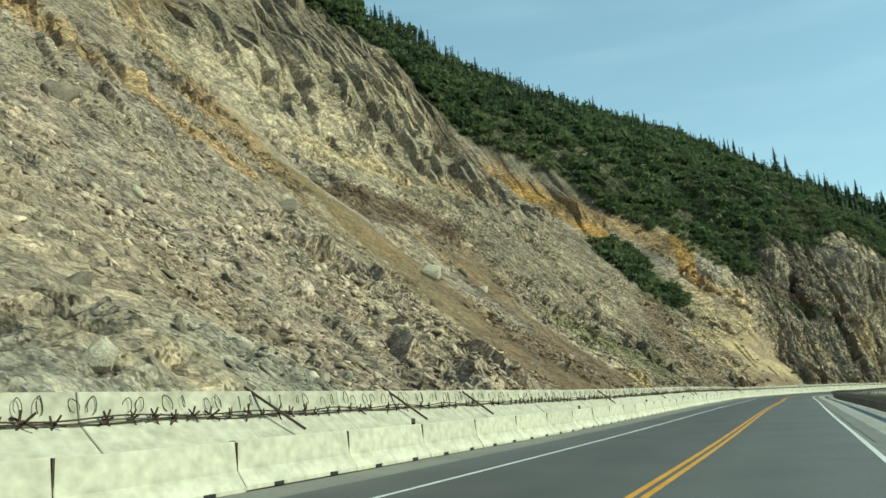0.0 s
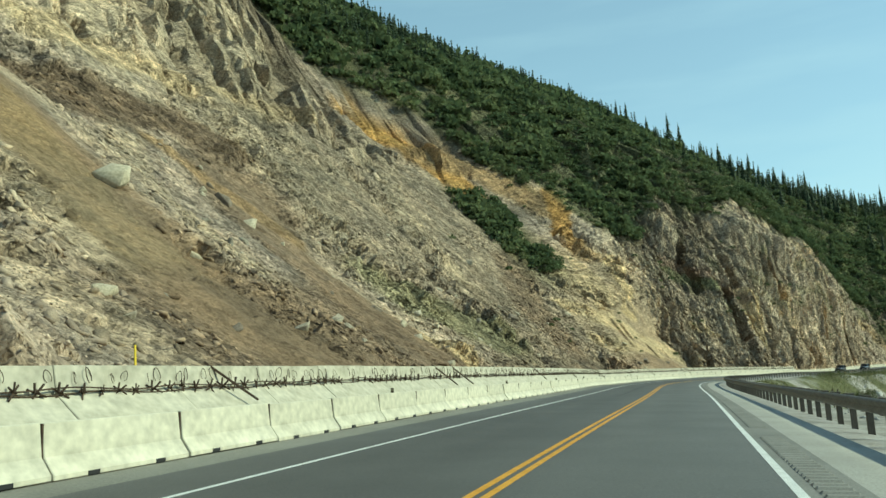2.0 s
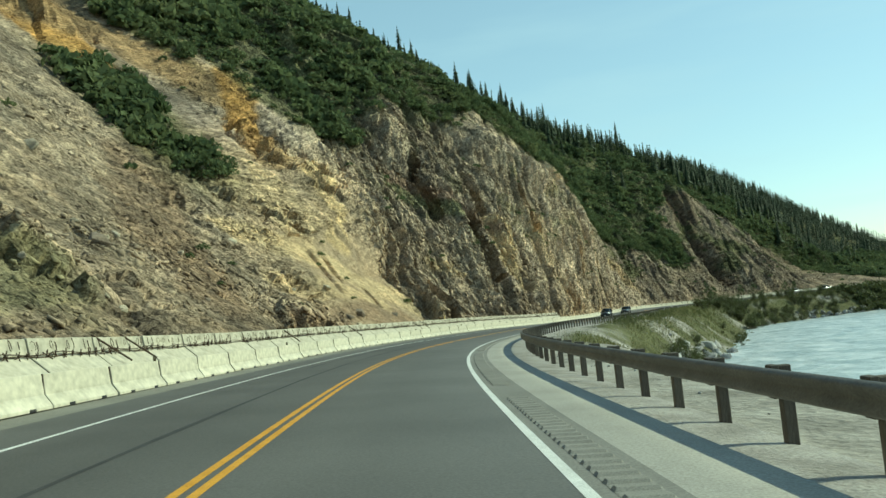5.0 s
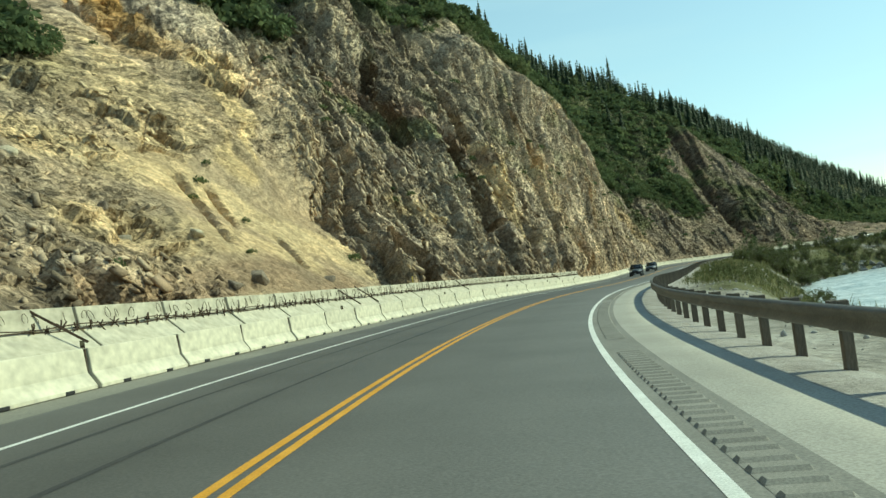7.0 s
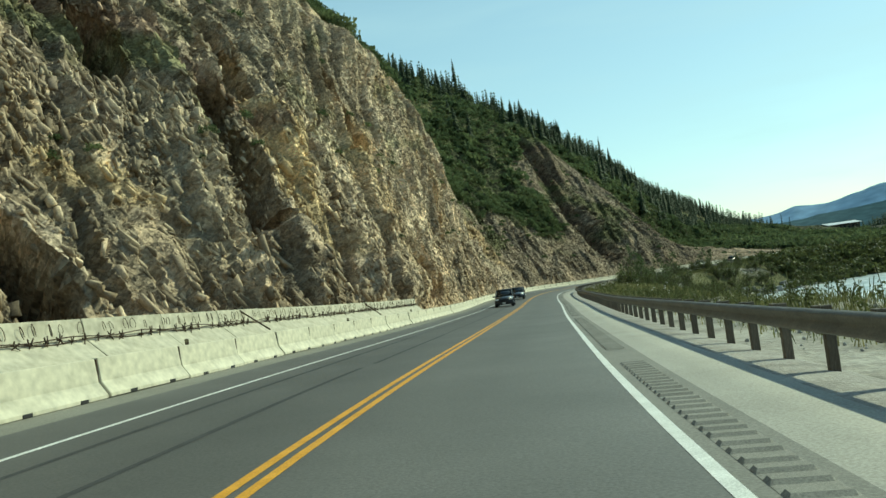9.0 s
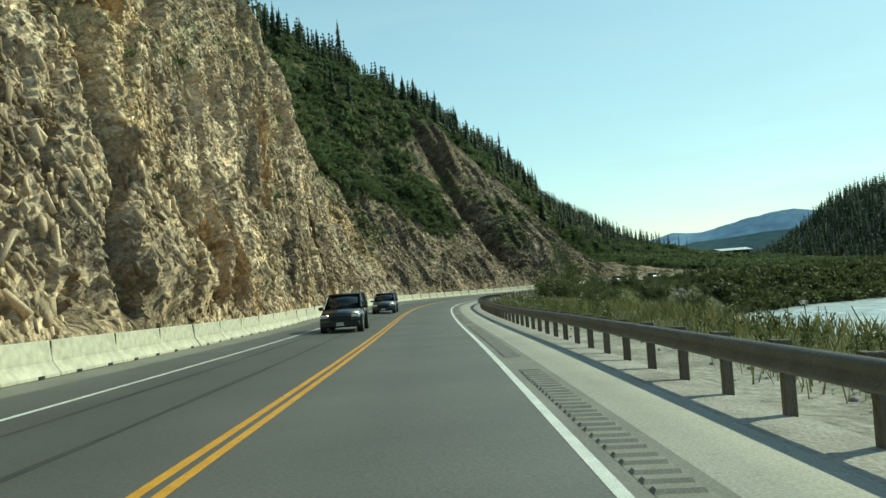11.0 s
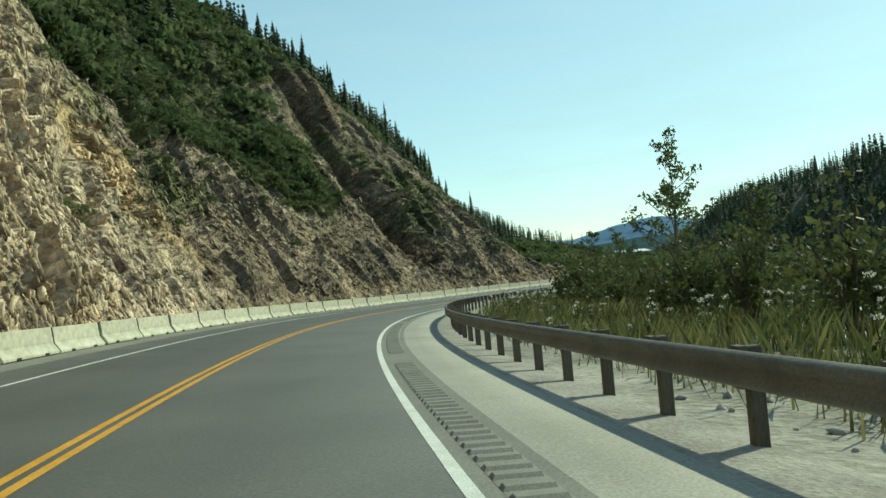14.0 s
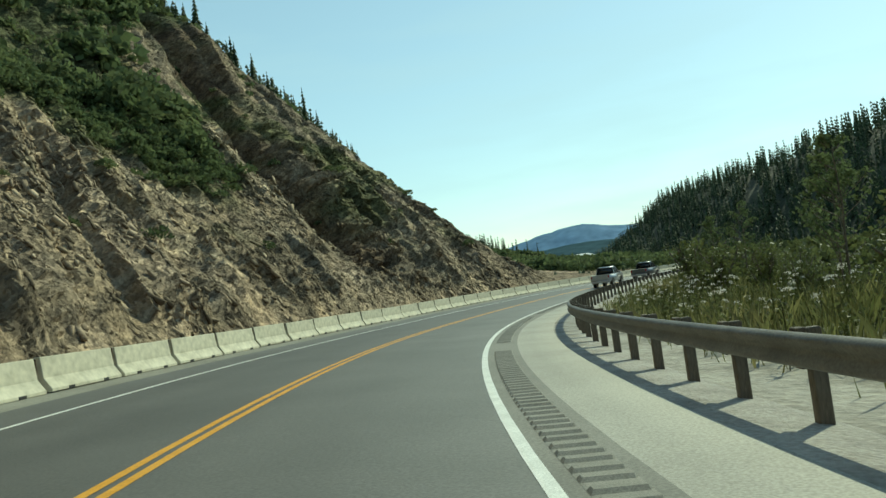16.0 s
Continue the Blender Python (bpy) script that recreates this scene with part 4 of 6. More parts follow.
loop_me, clip_me = small_mesh("loop", loop_v, loop_f, RUST), small_mesh("clip", clip_v, clip_f, RUST)
rest_v, rest_f, at = [], [], 0
for k in range(330):
    s = -54 + 0.94 * k
    for name, me, v, f, spots_of in (("wire_loop", loop_me, loop_v, loop_f, ((-0.16, 7.33, 1.42), (0.16, 7.33, 1.42))), ("cable_clip", clip_me, clip_v, clip_f, ((-0.1, 7.24, 1.23), (0.37, 7.24, 1.22)))):
        for ds, u, h in spots_of:
            if random.random() < 0.12:
                continue
            m = frame_at(s + ds + random.uniform(-0.05, 0.05), u, h + random.uniform(-0.03, 0.03), random.uniform(-35, 35)) @ Matrix.Rotation(random.uniform(-0.5, 0.5), 4, "Y") @ Matrix.Scale(random.uniform(0.75, 1.2), 4)
            if 0 <= s < 140:
                o = new(name, me)
                o.parent = net
                o.matrix_basis = m
            else:
                r3 = np.array(m.to_3x3())
                rest_v.append(v @ r3.T + np.array(m.translation))
                rest_f.append(f + at)
                at += len(v)
o = new("cable_clip", small_mesh("cable_clip", np.concatenate(rest_v), np.concatenate(rest_f), RUST))
o.parent = net
o["kind"] = "stuff"

# steel struts leaning over the wall, and reflector plates on the barriers
bm = bmesh.new()
box(bm, 0, 0, 0, 1.45, 0.05, 0.05, bevel=0.006)
strut_me = bpy.data.meshes.new("strut")
bm.to_mesh(strut_me)
bm.free()
strut_me.materials.append(RUST)
for s in (12.0, 17.6, 22.5, 41, 58, 74, 76.5, 96, 112, 131, 133, 152, 166, 185, 187.5, 205, 222, 240):
    o = tagged(new("steel_strut", strut_me), "rusty steel strut leaning across the rear wall", "strut", "struts on the rear wall")
    a, b = Vector(place(s, 7.50, 1.72)), Vector(place(s + 0.75, 6.70, 0.92))
    o.matrix_basis = Matrix.Translation((a + b) / 2) @ (b - a).to_track_quat("X", "Z").to_matrix().to_4x4()


def reflector():
    ob = tagged(new("reflector_marker"), "small dark reflector plate on a barrier top", "reflector", "reflectors on the barriers")
    bm = bmesh.new()
    box(bm, 0, 0, 0.055, 0.02, 0.10, 0.15, bevel=0.006)
    plate = part("plate", bm, RUST, ob)
    bm = bmesh.new()
    box(bm, -0.012, 0, 0.075, 0.008, 0.075, 0.08)
    part("lens", bm, plain("dull reflector", (0.20, 0.17, 0.10), 0.4), plate, "dull amber lens")
    return ob


mark = reflector()
mark.matrix_basis = frame_at(17.2, LINE_U, 0.83)
for s in np.arange(33.5, 440, 16.6):
    copy_thing(mark, frame_at(float(s), LINE_U, 0.83))
post = tagged(new("marker_post"), "thin yellow marker post behind the wall", "marker post")
bm = bmesh.new()
box(bm, 0, 0, 0.6, 0.06, 0.025, 2.9, bevel=0.006)
part("blade", bm, plain("yellow plastic", (0.75, 0.55, 0.05), 0.45), post)
bm = bmesh.new()
box(bm, 0, 0, -0.02, 0.16, 0.12, 0.10, bevel=0.01)
part("foot", bm, RUST, post, "rusty anchor foot")
post.matrix_basis = frame_at(57, 8.5, 0.06)
copy_thing(post, frame_at(199.6, 8.5, 0.06))

# ---- guardrail ----
W_BEAM = [(0.0, 0.155), (0.018, 0.15), (0.078, 0.115), (0.083, 0.085), (0.025, 0.02), (0.02, 0.0), (0.025, -0.02), (0.083, -0.085), (0.078, -0.115), (0.018, -0.15), (0.0, -0.155)]
STAKES = [(80.5, -8.34, -0.15, 0.58), (82.0, -8.37, -0.17, 0.58)]
RAIL_U = -5.93
rs = np.arange(S0, 470.5, 1.0)[:, None]
outer = np.array([(RAIL_U + d, 0.60 + z) for d, z in W_BEAM] + [(RAIL_U + d - 0.006, 0.60 + z) for d, z in W_BEAM[::-1]])
guard = tagged(new("guardrail"), "weathered brown steel guardrail on timber posts", "guardrail")
rail = sheet("rail", place(rs, outer[None, :, 0], outer[None, :, 1]), WEATHERED, True)
rail.parent = guard


def rail_post():
    bm = bmesh.new()
    box(bm, 0, -0.15, 0.31, 0.11, 0.14, 0.92, bevel=0.012)
    me = bpy.data.meshes.new("post")
    bm.to_mesh(me)
    bm.free()
    me.materials.append(POST_WOOD)
    bm = bmesh.new()
    box(bm, 0, -0.03, 0.60, 0.15, 0.09, 0.36, bevel=0.008)
    blk = bpy.data.meshes.new("block")
    bm.to_mesh(blk)
    bm.free()
    blk.materials.append(POST_WOOD)
    return me, blk


post_mesh, block_mesh = rail_post()
for i in range(270):
    s = -40.2 + 1.905 * i
    o = new("post", post_mesh)
    o.parent = guard
    o.matrix_basis = frame_at(s, RAIL_U - 0.06, 0.0, random.uniform(-2, 2))
    b = new("spacer_block", block_mesh)
    b.parent = o

# thin stakes on the bank behind the guardrail
STAKE = material("weathered brown stake", [(0.3, (0.07, 0.055, 0.04)), (0.7, (0.13, 0.10, 0.075))], 5, roughness=0.8, stretch=(1, 1, 0.2), bump=0.2)
for s, u, low, high in STAKES:
    ob = tagged(new("delineator_stake"), "thin brown stake standing behind the guardrail by the river", "marker stake", "stakes on the river bank")
    bm = bmesh.new()
    box(bm, 0, 0, (high + low - 0.3) / 2, 0.035, 0.05, high - low + 0.3, bevel=0.006)
    part("shaft", bm, STAKE, ob)
    bm = bmesh.new()
    box(bm, 0, 0, high + 0.012, 0.045, 0.06, 0.03, bevel=0.006)
    part("cap", bm, RUST, ob, "dark end cap")
    ob.matrix_basis = frame_at(s, u, 0.0)

# rumble strips ground into the shoulder, with a gap every twenty metres
RUMBLE = material("milled asphalt", [(0.3, (0.21, 0.203, 0.18)), (0.7, (0.27, 0.26, 0.23))], 1.5, roughness=0.9, fine=40, bump=0.4, depth=0.01)
ends = [22, 42.5, 63.5, 84, 105, 125, 146, 168.5, 191.2, 213, 235.5, 258, 279, 299.5, 321, 341.5, 361, 381, 401]
for a, b in zip(ends[:-1], ends[1:]):
    rows = np.arange(a, b - 3.0, 0.05)
    groove = (np.mod(rows - a, 0.32) > 0.17).astype(float)
    up = 0.003 + 0.026 * groove
    strip = sheet("rumble_strip", place(rows[:, None], np.array([[-3.67, -3.70, -4.05, -4.08]]), up[:, None] * np.array([[0, 1, 1, 0]]) + 0.002), RUMBLE, smooth=False)
    tagged(strip, "milled rumble strip in the paved shoulder", "rumble strip", kind="structure")
# dark skid and seam lines in the far lane
SEAM = material("tar seam", [(0.3, (0.040, 0.041, 0.041)), (0.7, (0.06, 0.06, 0.06))], 1.5, roughness=0.7, fine=20, bump=0.1)
for a, b, u in ((92, 215, 1.62), (215, 300, 1.55), (140, 280, 2.9)):
    rows = np.arange(a, b, 1.0)
    wob = u + 0.05 * rough(rows / 9, 0, 0, 157, 3)
    wide = 0.045 + 0.03 * rough(rows / 5, 3, 0, 159, 2)
    strip = sheet("tar_seam", place(rows[:, None], np.stack([wob + wide, wob - wide], 1), 0.003), SEAM)
    tagged(strip, "thin dark tar seam along the lane", "tar seam", kind="structure")


# ---- plants ----
NEEDLES = material("spruce needles", [(0.3, (0.024, 0.042, 0.020)), (0.7, (0.058, 0.082, 0.038))], 1.2, roughness=0.75, fine=6, bump=0, island=0.35, translucent=0.15)
BARK = material("grey bark", [(0.3, (0.09, 0.075, 0.06)), (0.7, (0.17, 0.15, 0.125))], 5, roughness=0.95, stretch=(1, 1, 0.25), bump=0.5)
LEAVES = material("alder leaves", [(0.3, (0.075, 0.102, 0.048)), (0.5, (0.12, 0.152, 0.07)), (0.7, (0.18, 0.202, 0.095))], 0.09, roughness=0.8, fine=8, bump=0, island=0.3, translucent=0.4, specular=0.08)
WILLOW = material("willow leaves", [(0.3, (0.07, 0.085, 0.03)), (0.7, (0.135, 0.15, 0.06))], 0.4, roughness=0.65, fine=8, bump=0, island=0.4, translucent=0.35)
STRAW = material("dry grass and weeds", [(0.3, (0.11, 0.125, 0.045)), (0.55, (0.20, 0.20, 0.085)), (0.75, (0.33, 0.29, 0.15))], 0.35, roughness=0.8, fine=9, bump=0, island=0.4, translucent=0.3)
FLUFF = material("white seed heads", [(0.3, (0.62, 0.60, 0.56)), (0.7, (0.80, 0.78, 0.74))], 3, roughness=0.9, bump=0, translucent=0.3)
rng = np.random.default_rng(7)


class Soup:
    """Gathers many small faces for one joined mesh."""

    def __init__(self):
        self.v, self.f, self.n = [], [], 0

    def add(self, v, f):
        self.v.append(np.asarray(v, float))
        self.f.append(np.asarray(f) + self.n)
        self.n += len(v)

    def mesh(self, name, mat, smooth=False):
        v = np.concatenate(self.v)
        me = bpy.data.meshes.new(name)
        me.vertices.add(len(v))
        me.vertices.foreach_set("co", v.reshape(-1).astype(np.float32))
        sizes = np.concatenate([np.full(len(f), f.shape[1]) for f in self.f])
        loops = np.concatenate([f.reshape(-1) for f in self.f])
        me.loops.add(len(loops))
        me.loops.foreach_set("vertex_index", loops.astype(np.int32))
        me.polygons.add(len(sizes))
        me.polygons.foreach_set("loop_start", np.concatenate([[0], np.cumsum(sizes)[:-1]]).astype(np.int32))
        me.polygons.foreach_set("loop_total", sizes.astype(np.int32))
        me.update(calc_edges=True)
        if smooth:
            me.polygons.foreach_set("use_smooth", np.full(len(sizes), True))
        me.materials.append(mat)
        return me


def turn_z(v, a, scale=1.0, at=(0, 0, 0)):
    c, s = math.cos(a), math.sin(a)
    x, y = v[:, 0] * c - v[:, 1] * s, v[:, 0] * s + v[:, 1] * c
    return np.stack([x, y, v[:, 2]], 1) * scale + np.asarray(at)


def spruce_crown(tiers, arms, height, spread, seed):
    """Drooping, jagged branches in tiers, narrowing to the tip."""
    r = np.random.default_rng(seed)
    soup = Soup()
    for k in range(tiers):
        f = k / (tiers - 1)
        z = height * (0.10 + 0.88 * f)
        reach = spread * (1 - f) ** 0.8 * (0.75 + 0.5 * r.random()) + 0.05 * height * 0.2
        for a in range(arms):
            ang = 2 * math.pi * (a + r.random() * 0.8) / arms
            L = reach * (0.65 + 0.6 * r.random())
            w = 0.24 * L + 0.05 * height / tiers * 2
            d = 0.35 * L + 0.05
            v = np.array([(0, 0, 0.05 * height), (L * 0.55, w, -d * 0.45), (L, 0, -d), (L * 0.55, -w, -d * 0.45), (L * 0.5, 0, 0.02 * height)])
            soup.add(turn_z(v, ang, 1.0, (0, 0, z)), [(0, 1, 4), (1, 2, 4), (2, 3, 4), (3, 0, 4)])
    tip = np.array([(0.05, 0, 0.93), (-0.03, 0.05, 0.93), (-0.03, -0.05, 0.93), (0, 0, 1.02)]) * [1, 1, height]
    soup.add(tip, [(0, 1, 3), (1, 2, 3), (2, 0, 3)])
    return soup


def trunk_mesh(height, radius, sides=6):
    soup = Soup()
    rings = 5
    v = []
    for i in range(rings):
        f = i / (rings - 1)
        for a in range(sides):
            t = 2 * math.pi * a / sides
            v.append((radius * (1 - 0.85 * f) * math.cos(t), radius * (1 - 0.85 * f) * math.sin(t), -0.6 + (height + 0.6) * f))
    f = [(i * sides + a, i * sides + (a + 1) % sides, (i + 1) * sides + (a + 1) % sides, (i + 1) * sides + a) for i in range(rings - 1) for a in range(sides)]
    soup.add(v, f)
    return soup


TRUNK = trunk_mesh(8.2, 0.13).mesh("trunk", BARK)


def spruce(seed, spread):
    ob = tagged(new("spruce_tree"), "slender dark green spruce on the hillside", "tree", "spruces along the crest")
    for name, me in (("trunk", TRUNK), ("crown", spruce_crown(15, 7, 9.0, spread, seed).mesh("crown", NEEDLES))):
        o = new(name, me)
        o.parent = ob
    return ob


def on_hill(s, q):
    s, q = np.atleast_1d(np.asarray(s, float)), np.atleast_1d(np.asarray(q, float))
    u, h = hillside(s, q)
    return place(s, u, h), u, h


# spruces that stand out on the crest and among the upper bushes
kinds = [spruce(k, w) for k, w in ((1, 1.5), (2, 1.2), (3, 1.75), (4, 1.35))]
count = 0
tries = np.random.default_rng(11)
while count < 288:
    s = tries.uniform(150, 525)
    q = tries.uniform(4.9, 5.7) if 325 < s < 374 else tries.uniform(5.55, 6.0) if s < 395 else tries.uniform(5.3, 6.02) if tries.random() < 0.9 else tries.uniform(4.4, 5.3)
    p, u, h = on_hill(s, q)
    if cover(np.array([s]), h)[0] < 0.6 or rough(s / 9, q * 9, 0, 101, 2) < -0.25:
        continue
    size = tries.uniform(0.55, 1.25) * (1.5 if 352 < s < 372 else 0.72 if s < 340 else 1.0)
    m = Matrix.Translation(Vector(p[0])) @ Matrix.Rotation(tries.uniform(0, 6.28), 4, "Z") @ Matrix.Rotation(radians(tries.normal(0, 1.5)), 4, "X")
    if count < 4:
        o = kinds[count]
        o.matrix_basis = m @ Matrix.Scale(size, 4)
    else:
        o = copy_thing(kinds[count % 4], m)
        o.scale = (size, size, size * tries.uniform(0.9, 1.25))
    count += 1

# the rest of the forest, joined
forest, small = Soup(), [spruce_crown(8, 4, 1.0, w, k) for k, w in ((21, 0.16), (22, 0.13), (23, 0.2))]
small = [(np.concatenate(k.v), np.concatenate(k.f[:-1]), k.f[-1]) for k in small]


def plant_spruce(soup, at, height, r):
    v, f, tip = small[r.integers(3)]
    soup.add(turn_z(v, r.uniform(0, 6.28), height, at), np.concatenate([f, tip]))


r = np.random.default_rng(13)
s, q = r.uniform(120, 560, 9000), r.uniform(3.4, 6.05, 9000)
p, u, h = on_hill(s, q)
crest = 0.85 * ramp(q, 5.45, 5.8) + 0.3 * ramp(s, 440, 470) * ramp(q, 4.5, 4.8) - 0.25 * (1 - ramp(s, 455, 480)) * (1 - ramp(q, 5.2, 5.6))
keep = (cover(s, h) > 0.55) & (0.5 * rough(s / 14, q * 8, 0, 103, 2) - 0.05 + crest > r.uniform(0.35, 0.75, len(s)))
for at in p[keep]:
    plant_spruce(forest, at - (0, 0, 0.3), r.uniform(4.0, 9.0), r)
s, q = r.uniform(455, 560, 700), r.uniform(5.6, 6.9, 700)
for at in on_hill(s, q)[0]:
    plant_spruce(forest, at - (0, 0, 0.3), r.uniform(4.5, 8.5), r)
s, q = r.uniform(395, 640, 2700), 5.15 + 1.84 * r.random(2700) ** 0.4
for at in on_hill(s, q)[0]:
    plant_spruce(forest, at - (0, 0, 0.3), r.uniform(4.5, 9.0), r)
tagged(new("spruce_forest", forest.mesh("spruce_forest", NEEDLES)), "dense dark spruce forest on the upper slope", "forest", kind="stuff")


def leaf_ball(leaves, leaf, seed, flat=0.75):
    """A ragged clump of small leaves, denser outside, with gaps."""
    r = np.random.default_rng(seed)
    soup = Soup()
    d = r.normal(size=(leaves, 3))
    d /= np.linalg.norm(d, axis=1)[:, None]
    d[:, 2] = np.abs(d[:, 2]) * 1.05 - 0.15
    lump = 1 + 0.45 * rough(d[:, 0] * 1.6, d[:, 1] * 1.6, d[:, 2] * 1.6, seed, 2)
    c = d * (lump * r.uniform(0.55, 1.05, leaves))[:, None] * [1, 1, flat]
    a, b = r.normal(size=(leaves, 3)), r.normal(size=(leaves, 3))
    a /= np.linalg.norm(a, axis=1)[:, None]
    b -= (a * b).sum(1)[:, None] * a
    b /= np.linalg.norm(b, axis=1)[:, None]
    k = (leaf * r.uniform(0.6, 1.4, leaves))[:, None]
    v = np.stack([c - a * k, c + b * k * 0.6, c + a * k, c - b * k * 0.6], 1).reshape(-1, 3)
    return v, np.arange(leaves * 4).reshape(-1, 4)


bush_kinds = [leaf_ball(130, 0.17, 31 + k) for k in range(5)]
far_kinds = [leaf_ball(46, 0.30, 36 + k) for k in range(5)]
bushes = Soup()
r = np.random.default_rng(17)
s, q = r.uniform(150, 620, 44000), r.uniform(1.4, 6.02, 44000)
q = np.where(s > 480, (q - 1.35) * 1.25, q)
p, u, h = on_hill(s, q)
c = cover(s, h)
thin = ramp(rough(s / 7, h / 7, 0, 107, 2), 0.1, 0.5) * ramp(s, 335, 355) * 0.55 + 0.06 * ramp(s, 140, 230)
dense = np.where(c > 0.5, (0.72 - 0.30 * ramp(s, 335, 350) * (1 - ramp(s, 410, 425)) * (1 - ramp(q, 4.3, 4.8))) * ramp(rough(s / 8, h / 8, 0, 108, 2), -0.75, -0.25), 0.10 * thin)
for i in np.nonzero(r.random(len(s)) < dense)[0]:
    v, f = (bush_kinds if u[i] < 42 else far_kinds)[r.integers(5)]
    size = r.uniform(0.7, 1.7) * (0.75 + 0.9 * ramp(rough(s[i] / 6, h[i] / 6, 0, 112, 2), -0.3, 0.4)) * (1 + 0.75 * ramp(u[i], 40, 110) * (1 - ramp(s[i], 340, 380))) if c[i] > 0.5 else r.uniform(0.4, 1.0)
    bushes.add(turn_z(v, r.uniform(0, 6.28), size, p[i] + (0, 0, 0.3 * size)), f)
tagged(new("hillside_bushes", bushes.mesh("hillside_bushes", LEAVES)), "dense green alder and willow scrub on the slope", "bushes", kind="stuff")

# ---- loose rock ----
BOULDER = material("tan boulder", [(0.3, (0.26, 0.22, 0.16)), (0.55, (0.40, 0.35, 0.26)), (0.75, (0.50, 0.45, 0.34))], 0.9, roughness=0.95, fine=7, bump=0.8, depth=0.1, random=0.3)
RIPRAP = material("grey riprap stone", [(0.3, (0.22, 0.215, 0.20)), (0.6, (0.38, 0.37, 0.345)), (0.8, (0.50, 0.485, 0.455))], 0.9, roughness=0.9, fine=7, bump=0.6, depth=0.06, random=0.35)


def stone(seed, subdivisions=1, edge=0.35):
    bm = bmesh.new()
    bmesh.ops.create_icosphere(bm, subdivisions=subdivisions, radius=1.0)
    r = np.random.default_rng(seed)
    cuts = r.normal(size=(7, 3))
    cuts /= np.linalg.norm(cuts, axis=1)[:, None]
    limits = r.uniform(0.28, 0.68, 7)
    v = np.array([tuple(x.co) for x in bm.verts])
    for c, lim in zip(cuts, limits):
        d = v @ c
        v -= np.maximum(d - lim, 0)[:, None] * c
    v *= 1 + r.uniform(-0.04, 0.04, (len(v), 1))
    f = np.array([[x.index for x in face.verts] for face in bm.faces])
    bm.free()
    return v, f


pebbles = [stone(41 + k) for k in range(6)]
SHARD = material("broken stone", [(0.3, (0.80, 0.79, 0.77)), (0.7, (1.15, 1.13, 1.1))], 1.5, roughness=0.95, fine=8, bump=0.5, depth=0.04, island=0.45, attribute="ground", specular=0.15)


def shards(name, s, q, size, shape, tilt, seed, label, category):
    """Angular broken pieces lying on or standing out of the hill, one skewed block each, joined."""
    r = np.random.default_rng(seed)
    p, u, h = on_hill(s, q)
    n = len(s)
    u0, h0 = hill(s, q)
    u1, h1 = hill(s, q + 0.03)
    fall = place(s, u1, h1) - place(s, u0, h0)
    road = place(s + 0.5, u0, h0) - place(s - 0.5, u0, h0)

    def unit(v):
        return v / (np.linalg.norm(v, axis=1)[:, None] + 1e-9)

    e1 = unit(unit(fall) + r.normal(0, tilt, (n, 3)) + np.where(s > 215, 0.25, -0.2)[:, None] * unit(road))
    e2 = unit(np.cross(np.cross(e1, unit(road) + r.normal(0, tilt, (n, 3))), e1))
    e3 = np.cross(e1, e2)
    corner = np.array([(x, y, z) for x in (-1, 1) for y in (-1, 1) for z in (-1, 1)], float)
    v = corner[None] * (1 + r.uniform(-0.42, 0.18, (n, 8, 3))) * (size[:, None] * np.array(shape) * r.uniform(0.6, 1.5, (n, 3)))[:, None, :]
    v = p[:, None] + v[..., :1] * e1[:, None] + v[..., 1:2] * e2[:, None] + v[..., 2:] * e3[:, None]
    box_faces = np.array([(0, 1, 3, 2), (4, 6, 7, 5), (0, 4, 5, 1), (2, 3, 7, 6), (0, 2, 6, 4), (1, 5, 7, 3)])
    soup = Soup()
    soup.add(v.reshape(-1, 3), (box_faces[None] + 8 * np.arange(n)[:, None, None]).reshape(-1, 4))
    me = soup.mesh(name, SHARD)
    at = me.color_attributes.new("ground", "FLOAT_COLOR", "POINT")
    col = np.repeat(np.concatenate([geology(s, u, h) * r.uniform(0.65, 1.6, (n, 1)), np.ones((n, 1))], 1), 8, axis=0)
    at.data.foreach_set("color", col.reshape(-1).astype(np.float32))
    tagged(new(name, me), label, category, kind="stuff")


r = np.random.default_rng(19)
s, q = 8 + 202 * r.random(120000) ** 1.25, r.uniform(0.25, 3.9, 120000)
u, h = hillside(s, q)
patch = rough((s + 0.3 * h) / 9, h / 10, 0, 109, 3) - 0.2 * ramp(s, 150, 170)
keep = (patch > r.uniform(-0.35, 0.6, len(s))) & (cover(s, h) < 0.4) & (relief(s, u, h)[3] < r.uniform(0.05, 0.9, len(s)))
s, q = s[keep], q[keep]
shards("scree", s, q, 0.06 + 0.34 * r.random(len(s)) ** 5, (1.05, 0.75, 0.28), 0.38, 43, "loose angular scree scattered over the slope", "scree")
s, q = np.where(r.random(90000) < 0.7, r.uniform(206, 352, 90000), r.uniform(285, 352, 90000)), r.uniform(0.5, 4.2, 90000)
u, h = hillside(s, q)
_, cliffy, _, calm, undercut = relief(s, u, h)
keep = (cliffy > 0.3) & (calm < 0.4) & (undercut < 0.4) & (cover(s, h) < 0.4) & (rough((s - 0.5 * h) / 6, h / 9, 0, 111, 3) > r.uniform(-0.8, 0.35, len(s)))
s, q = s[keep], q[keep]
shards("rock_splinters", s, q, (0.09 + 0.28 * r.random(len(s)) ** 3) * (1 - 0.45 * ramp(s, 270, 295)), (1.7, 0.34, 0.62), 0.26, 47, "sharp upright rock splinters on the cliff", "rock")
s, q = r.uniform(345, 445, 24000), r.uniform(0.3, 3.4, 24000)
u, h = hillside(s, q)
